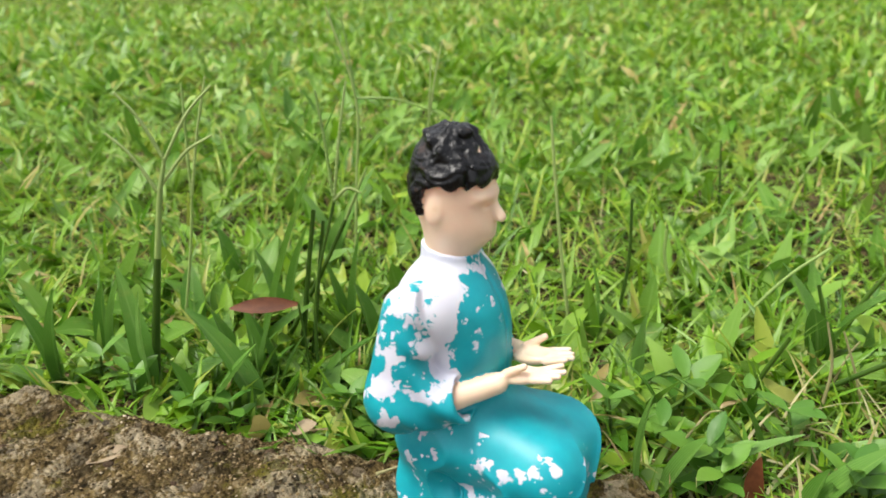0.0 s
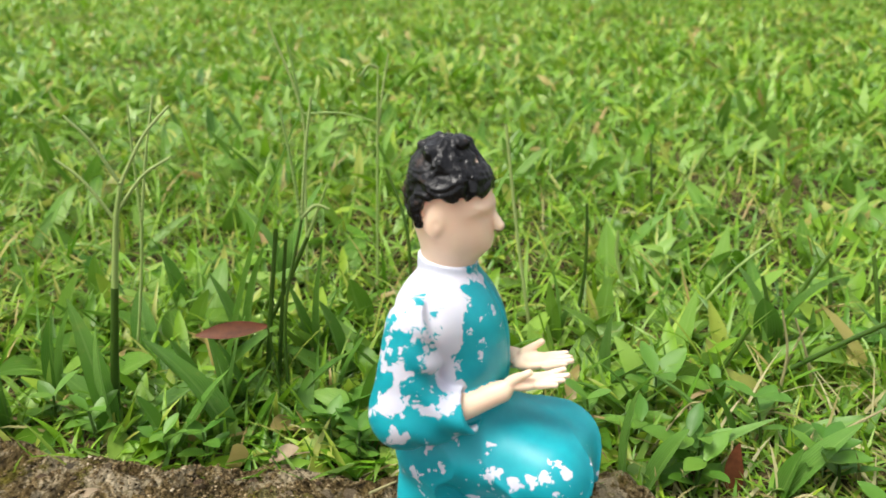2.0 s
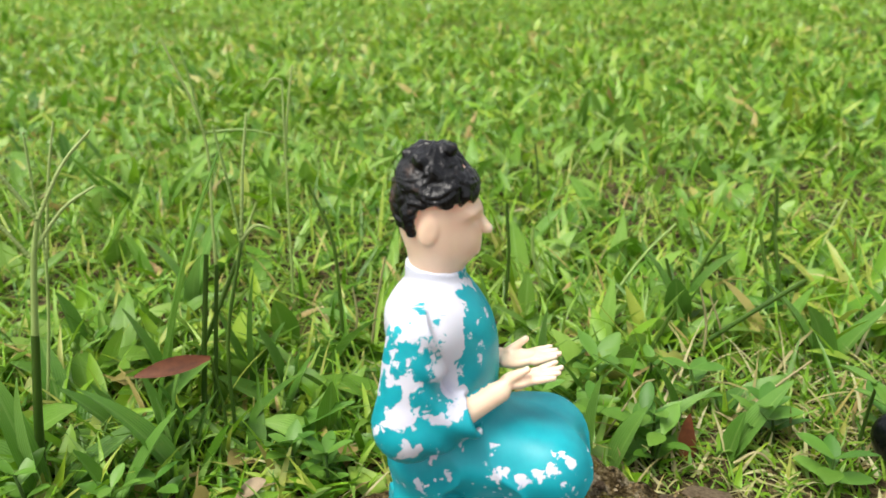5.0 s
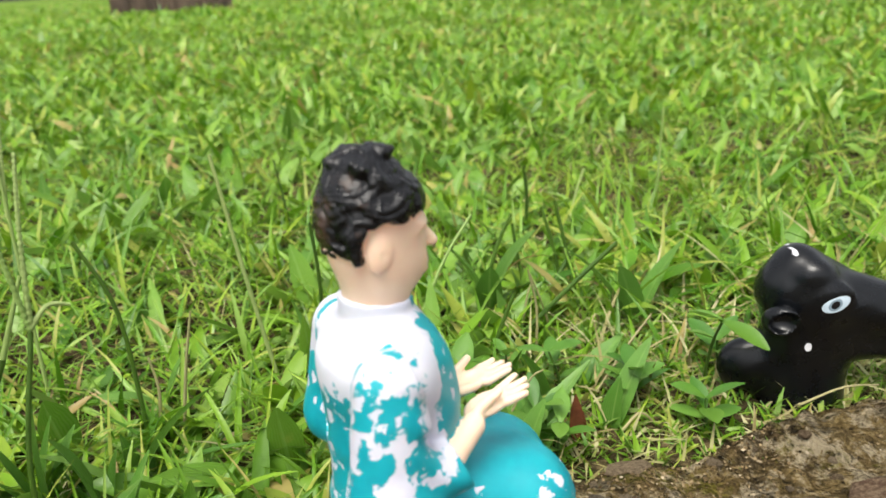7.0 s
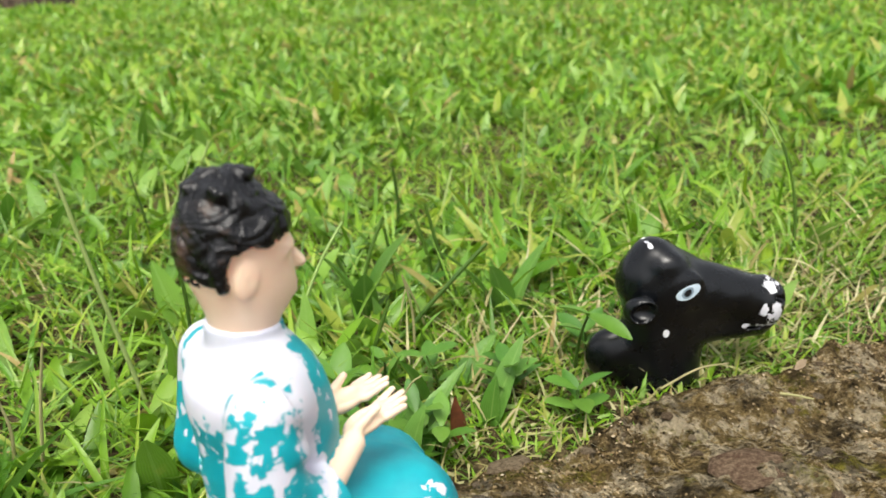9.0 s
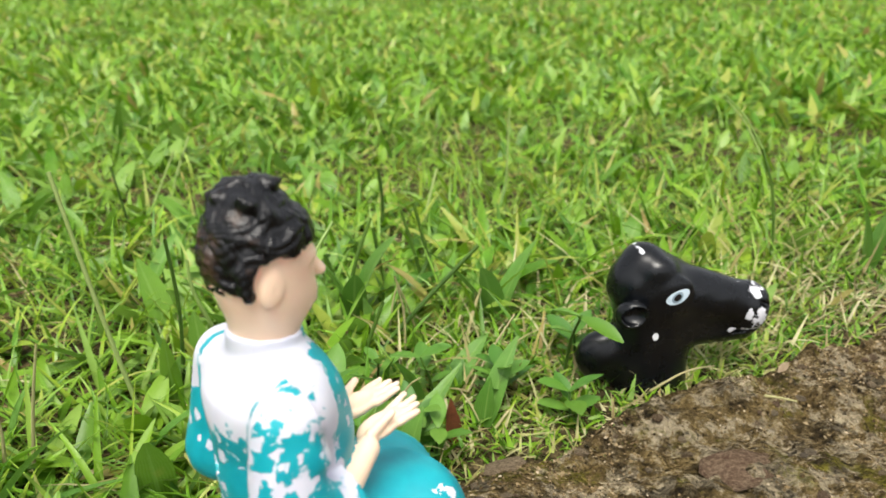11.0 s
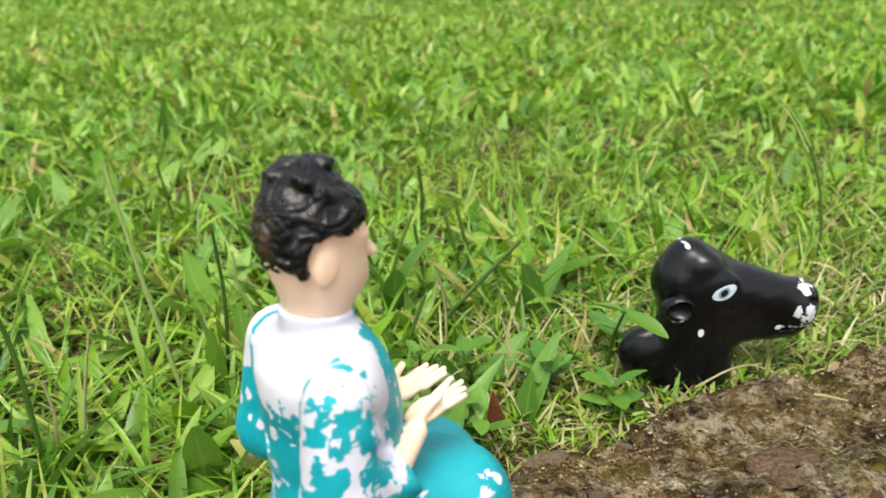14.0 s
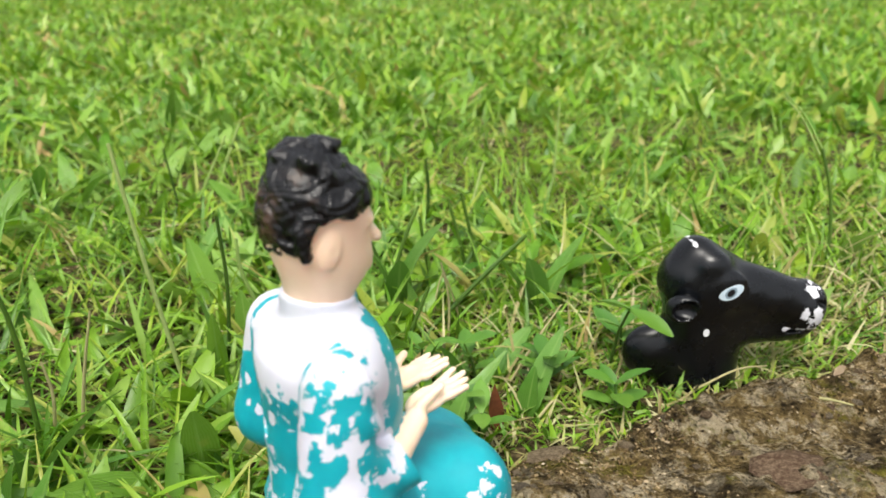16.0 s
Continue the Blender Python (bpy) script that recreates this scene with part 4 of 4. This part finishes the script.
seed_stalk([(-0.260, 0.699, -0.012), (-0.250, 0.707, 0.019), (-0.238, 0.716, 0.049)], [], 0.0014, mat=m_palestem)
seed_stalk([(-0.067, 0.459, -0.012), (-0.058, 0.463, 0.02), (-0.048, 0.467, 0.044)], r=0.0017, label="dark leaning grass stalk")
seed_stalk([(-0.041, 0.387, -0.012), (-0.012, 0.390, 0.020), (0.018, 0.393, 0.051)], r=0.0016, label="dark leaning grass stalk")
seed_stalk([(-0.052, 0.350, -0.012), (-0.045, 0.352, 0.012), (-0.036, 0.354, 0.036)], r=0.0015, label="dark cut grass stalk")
seed_stalk([(-0.006, 0.470, -0.012), (-0.012, 0.470, 0.02), (-0.019, 0.470, 0.052)], r=0.0016, label="dark green cut grass stalk")
seed_stalk([(-0.014, 0.475, -0.012), (-0.021, 0.475, 0.02), (-0.028, 0.475, 0.046)], r=0.0015, label="dark green cut grass stalk")
seed_stalk([(0.237, 0.483, -0.012), (0.236, 0.483, 0.020), (0.232, 0.486, 0.050), (0.223, 0.489, 0.078)],
           [((0.223, 0.489, 0.078), (0.198, 0.502, 0.113)), ((0.222, 0.489, 0.074), (0.199, 0.502, 0.110))], 0.0013, "dark bent grass stalk with folded seed spike", seeds=False)
seed_stalk([(-0.258, 0.590, -0.012), (-0.261, 0.589, 0.02), (-0.265, 0.588, 0.054)], r=0.0011, label="dark thin grass stalk")
seed_stalk([(-0.256, 0.604, -0.012), (-0.240, 0.610, 0.02), (-0.222, 0.618, 0.058)], r=0.0011, mat=m_palestem)
seed_stalk([(0.06, 0.62, -0.012), (0.062, 0.622, 0.04), (0.064, 0.626, 0.085)], r=0.0012, mat=m_palestem)

# weed sprouts at the edge of the slab
for i, (x, y, h, w) in enumerate([(0.056, 0.303, 0.016, 0.018), (0.07, 0.362, 0.022, 0.02), (0.02, 0.33, 0.02, 0.014), (-0.136, 0.17, 0.02, 0.016), (-0.016, 0.285, 0.024, 0.018), (0.027, 0.327, 0.02, 0.018), (-0.185, 0.11, 0.018, 0.015), (-0.17, 0.124, 0.018, 0.014), (-0.126, 0.183, 0.018, 0.014), (-0.215, 0.088, 0.02, 0.015), (-0.021, 0.286, 0.024, 0.018), (-0.066, 0.272, 0.024, 0.016), (-0.051, 0.287, 0.02, 0.016), (-0.011, 0.273, 0.02, 0.018), (0.017, 0.323, 0.024, 0.018), (-0.12, 0.173, 0.018, 0.015), (-0.251, 0.077, 0.02, 0.016), (-0.01, 0.33, 0.026, 0.018), (-0.04, 0.338, 0.022, 0.018), (-0.058, 0.31, 0.024, 0.02)]):
    sprout(x, y, h, w, 40 + i)

# leaf behind the toy's ear
e = thing("weed_sprout", 0.060, 0.345, -0.012, "light green broad leaf touching the black toy", "weed", "weed sprouts")
part("stem", mesh_from("stem", *tube([(0, 0, 0), (0.002, -0.008, 0.03), (0.004, -0.020, 0.050)], 0.001, 0.0007), [m_stem]), e)
part("leaf", leaf_mesh((0.020, -0.014, -0.008), 0.010, 0.6, m_weed, 1.0), e, Matrix.Translation((0.002, -0.020, 0.050)))
part("leaf", leaf_mesh((-0.016, -0.004, 0.006), 0.012, 0.6, m_weed, 1.0), e, Matrix.Translation((0.004, -0.020, 0.050)))

# brown leaf held up on a stem
e = thing("brown_leaf", -0.184, 0.168, -0.012, "red-brown dead leaf held up on a thin stem", "leaf")
part("stem", mesh_from("stem", *tube([(0, 0, 0), (0.0, 0.001, 0.025), (0.0, -0.002, 0.054)], 0.0008, 0.0006), [m_stem]), e)
part("blade", leaf_mesh((-0.013, -0.031, 0.0), 0.0085, 0.5, m_brown, 1.0, 0.2), e, Matrix.Translation((0.0, -0.002, 0.054)) @ Matrix.Rotation(radians(-50), 4, Vector((-0.013, -0.031, 0.0))))
e = thing("brown_leaf", -0.002, 0.290, -0.012, "red-brown dead leaf standing in the grass", "leaf")
part("blade", leaf_mesh((-0.001, 0.003, 0.026), 0.009, 0.5, m_brown, 1.0, 0.9), e)

# dry stalks and straws
for pts, r in (
        ([(-0.026, 0.377, -0.006), (-0.026, 0.378, 0.018), (-0.030, 0.373, 0.042)], 0.0013),
        ([(-0.020, 0.401, -0.006), (-0.024, 0.396, 0.012), (-0.030, 0.390, 0.032)], 0.0012),
        ([(-0.036, 0.402, -0.006), (-0.033, 0.406, 0.012), (-0.030, 0.408, 0.021)], 0.001),
        ([(0.018, 0.296, -0.006), (0.027, 0.302, -0.000), (0.038, 0.311, -0.017)], 0.0012),
        ([(0.025, 0.311, -0.006), (0.027, 0.313, -0.017), (0.028, 0.313, -0.027)], 0.001),
        ([(0.007, 0.329, -0.006), (0.021, 0.340, 0.013), (0.034, 0.350, 0.028)], 0.0011),
        ([(-0.289, 0.309, -0.006), (-0.266, 0.326, -0.008), (-0.241, 0.345, -0.005)], 0.001),
        ([(-0.217, 0.070, -0.006), (-0.206, 0.086, -0.009), (-0.198, 0.099, -0.012), (-0.180, 0.128, -0.015), (-0.159, 0.161, -0.013), (-0.142, 0.189, -0.009)], 0.0009),
        ([(-0.041, 0.234, -0.006), (-0.029, 0.250, -0.009), (-0.017, 0.265, -0.011)], 0.0012),
        ([(-0.207, 0.281, -0.006), (-0.204, 0.281, 0.014), (-0.206, 0.281, 0.031)], 0.0013),
        ([(-0.195, 0.283, -0.006), (-0.188, 0.283, 0.027), (-0.181, 0.284, 0.055)], 0.0013),
        ([(-0.017, 0.349, -0.006), (-0.040, 0.349, -0.026), (-0.065, 0.349, -0.055)], 0.0012),
        ([(-0.071, 0.389, -0.006), (-0.052, 0.389, -0.013), (-0.032, 0.389, -0.027)], 0.0012),
        ([(-0.039, 0.281, -0.006), (-0.024, 0.281, 0.026), (-0.017, 0.281, 0.033)], 0.0009),
        ([(0.095, 0.305, 0.006), (0.115, 0.312, 0.012), (0.135, 0.326, 0.006)], 0.0009), ([(0.150, 0.300, 0.004), (0.156, 0.297, 0.0045), (0.163, 0.294, 0.004)], 0.0011), ([(-0.090, 0.160, 0.0035), (-0.089, 0.173, 0.0035)], 0.0010)):
    o = pts[0]
    ob = new("dry_stalk", mesh_from("dry_stalk", *tube([local(p, o) for p in pts], r * 0.7, r * 0.4), [m_straw]))
    ob.matrix_basis = pose(*o)
    tagged(ob, "pale dry tan grass stalk lying at the slab's edge", "dry stalk", "dry stalks")


# ---- stones and dead leaves on the slab ----
def stone_mesh(seed):
    rng = np.random.RandomState(seed)
    bm = bmesh.new()
    bmesh.ops.create_icosphere(bm, subdivisions=2, radius=1)
    for v in bm.verts:
        v.co *= 1 + 0.4 * noise.noise(v.co * 1.3 + Vector(rng.uniform(0, 9, 3)))
    me = bpy.data.meshes.new("stone")
    bm.to_mesh(me)
    bm.free()
    me.materials.append(m_pebble)
    for p in me.polygons:
        p.use_smooth = True
    return me


stones = [stone_mesh(i) for i in range(5)]
srng = np.random.RandomState(21)


def lay_stone(x, y, sx, sy, sz, turn, label):
    ob = new("stone", stones[srng.randint(5)])
    z = float(slab_height(np.array(x), np.array(y)))
    ob.matrix_basis = pose(x, y, z + sz * 0.1, 0, 0, turn) @ Matrix.Diagonal((sx, sy, sz, 1))
    return tagged(ob, label, "stone", "stones in the slab")


lay_stone(0.117, 0.250, 0.017, 0.012, 0.0014, 20, "flat reddish-brown stone set in the concrete slab")
lay_stone(0.019, 0.259, 0.011, 0.006, 0.002, 15, "flat grey stone at the concrete slab's edge")
made = 0
while made < 170:
    x, y = srng.uniform(-0.2, 0.30), srng.uniform(0.0, 0.36)
    if 0.006 < float(edge_distance(np.array(x), np.array(y))) < 0.12 and math.hypot(x + 0.046, y - 0.184) > 0.05:
        r = srng.uniform(0.0008, 0.0026)
        lay_stone(x, y, r * 1.3, r, r * 0.7, srng.uniform(0, 360), "small worn pebble embedded in the concrete slab")
        made += 1

def grit(n, seed):
    """Loose grains on the slab, as one mesh."""
    rng = np.random.RandomState(seed)
    x, y = rng.uniform(-0.24, 0.34, n * 4), rng.uniform(-0.04, 0.40, n * 4)
    d = edge_distance(x, y)
    ok = (d > 0.002) & (d < 0.16) & (lumps(x, y, 45, 31, 3) > rng.uniform(-1.2, 0.8, n * 4))
    x, y = x[ok][:n], y[ok][:n]
    m = len(x)
    z = slab_height(x, y)
    r = rng.uniform(0.0003, 0.0009, m) * rng.uniform(0.6, 1.4, m)
    octa = np.array([(1, 0, 0), (0, 1, 0), (-1, 0, 0), (0, -1, 0), (0, 0, 0.8), (0, 0, -0.8)], float)
    jit = octa[None] * rng.uniform(0.6, 1.4, (m, 6, 1)) + rng.normal(0, 0.15, (m, 6, 3))
    a = rng.uniform(0, 6.28, m)
    ca, sa = np.cos(a)[:, None], np.sin(a)[:, None]
    V = np.stack([jit[..., 0] * ca - jit[..., 1] * sa, jit[..., 0] * sa + jit[..., 1] * ca, jit[..., 2]], -1) * r[:, None, None]
    V += np.stack([x, y, z + r * 0.2], -1)[:, None]
    tri = np.array([(0, 1, 4), (1, 2, 4), (2, 3, 4), (3, 0, 4), (1, 0, 5), (2, 1, 5), (3, 2, 5), (0, 3, 5)])
    return mesh_from("grit", V.reshape(-1, 3), (tri[None] + (np.arange(m) * 6)[:, None, None]).reshape(-1, 3), [m_grit], smooth=False)


tagged(new("grit", grit(15000, 3)), "loose sand grains and crumbs on the concrete slab", "grit", kind="stuff")

for x, y, tip, w, turn in ((-0.006, 0.262, (0.010, 0.004, 0.003), 0.006, 1.2), (-0.166, 0.058, (0.004, 0.018, 0.003), 0.009, 0.3), (-0.140, 0.140, (0.006, 0.012, 0.005), 0.008, 0.6), (-0.118, 0.168, (0.003, 0.012, 0.006), 0.007, 0.8), (0.165, 0.318, (0.007, 0.004, 0.003), 0.004, 0.9)):
    ob = new("dry_leaf", leaf_mesh(tip, w, 0.6, m_pale, 1.0, turn))
    ob.matrix_basis = pose(x, y, float(slab_height(np.array(x), np.array(y))) + 0.001)
    tagged(ob, "curled pale dry leaf scrap on the concrete slab", "dry leaf", "dry leaf scraps")
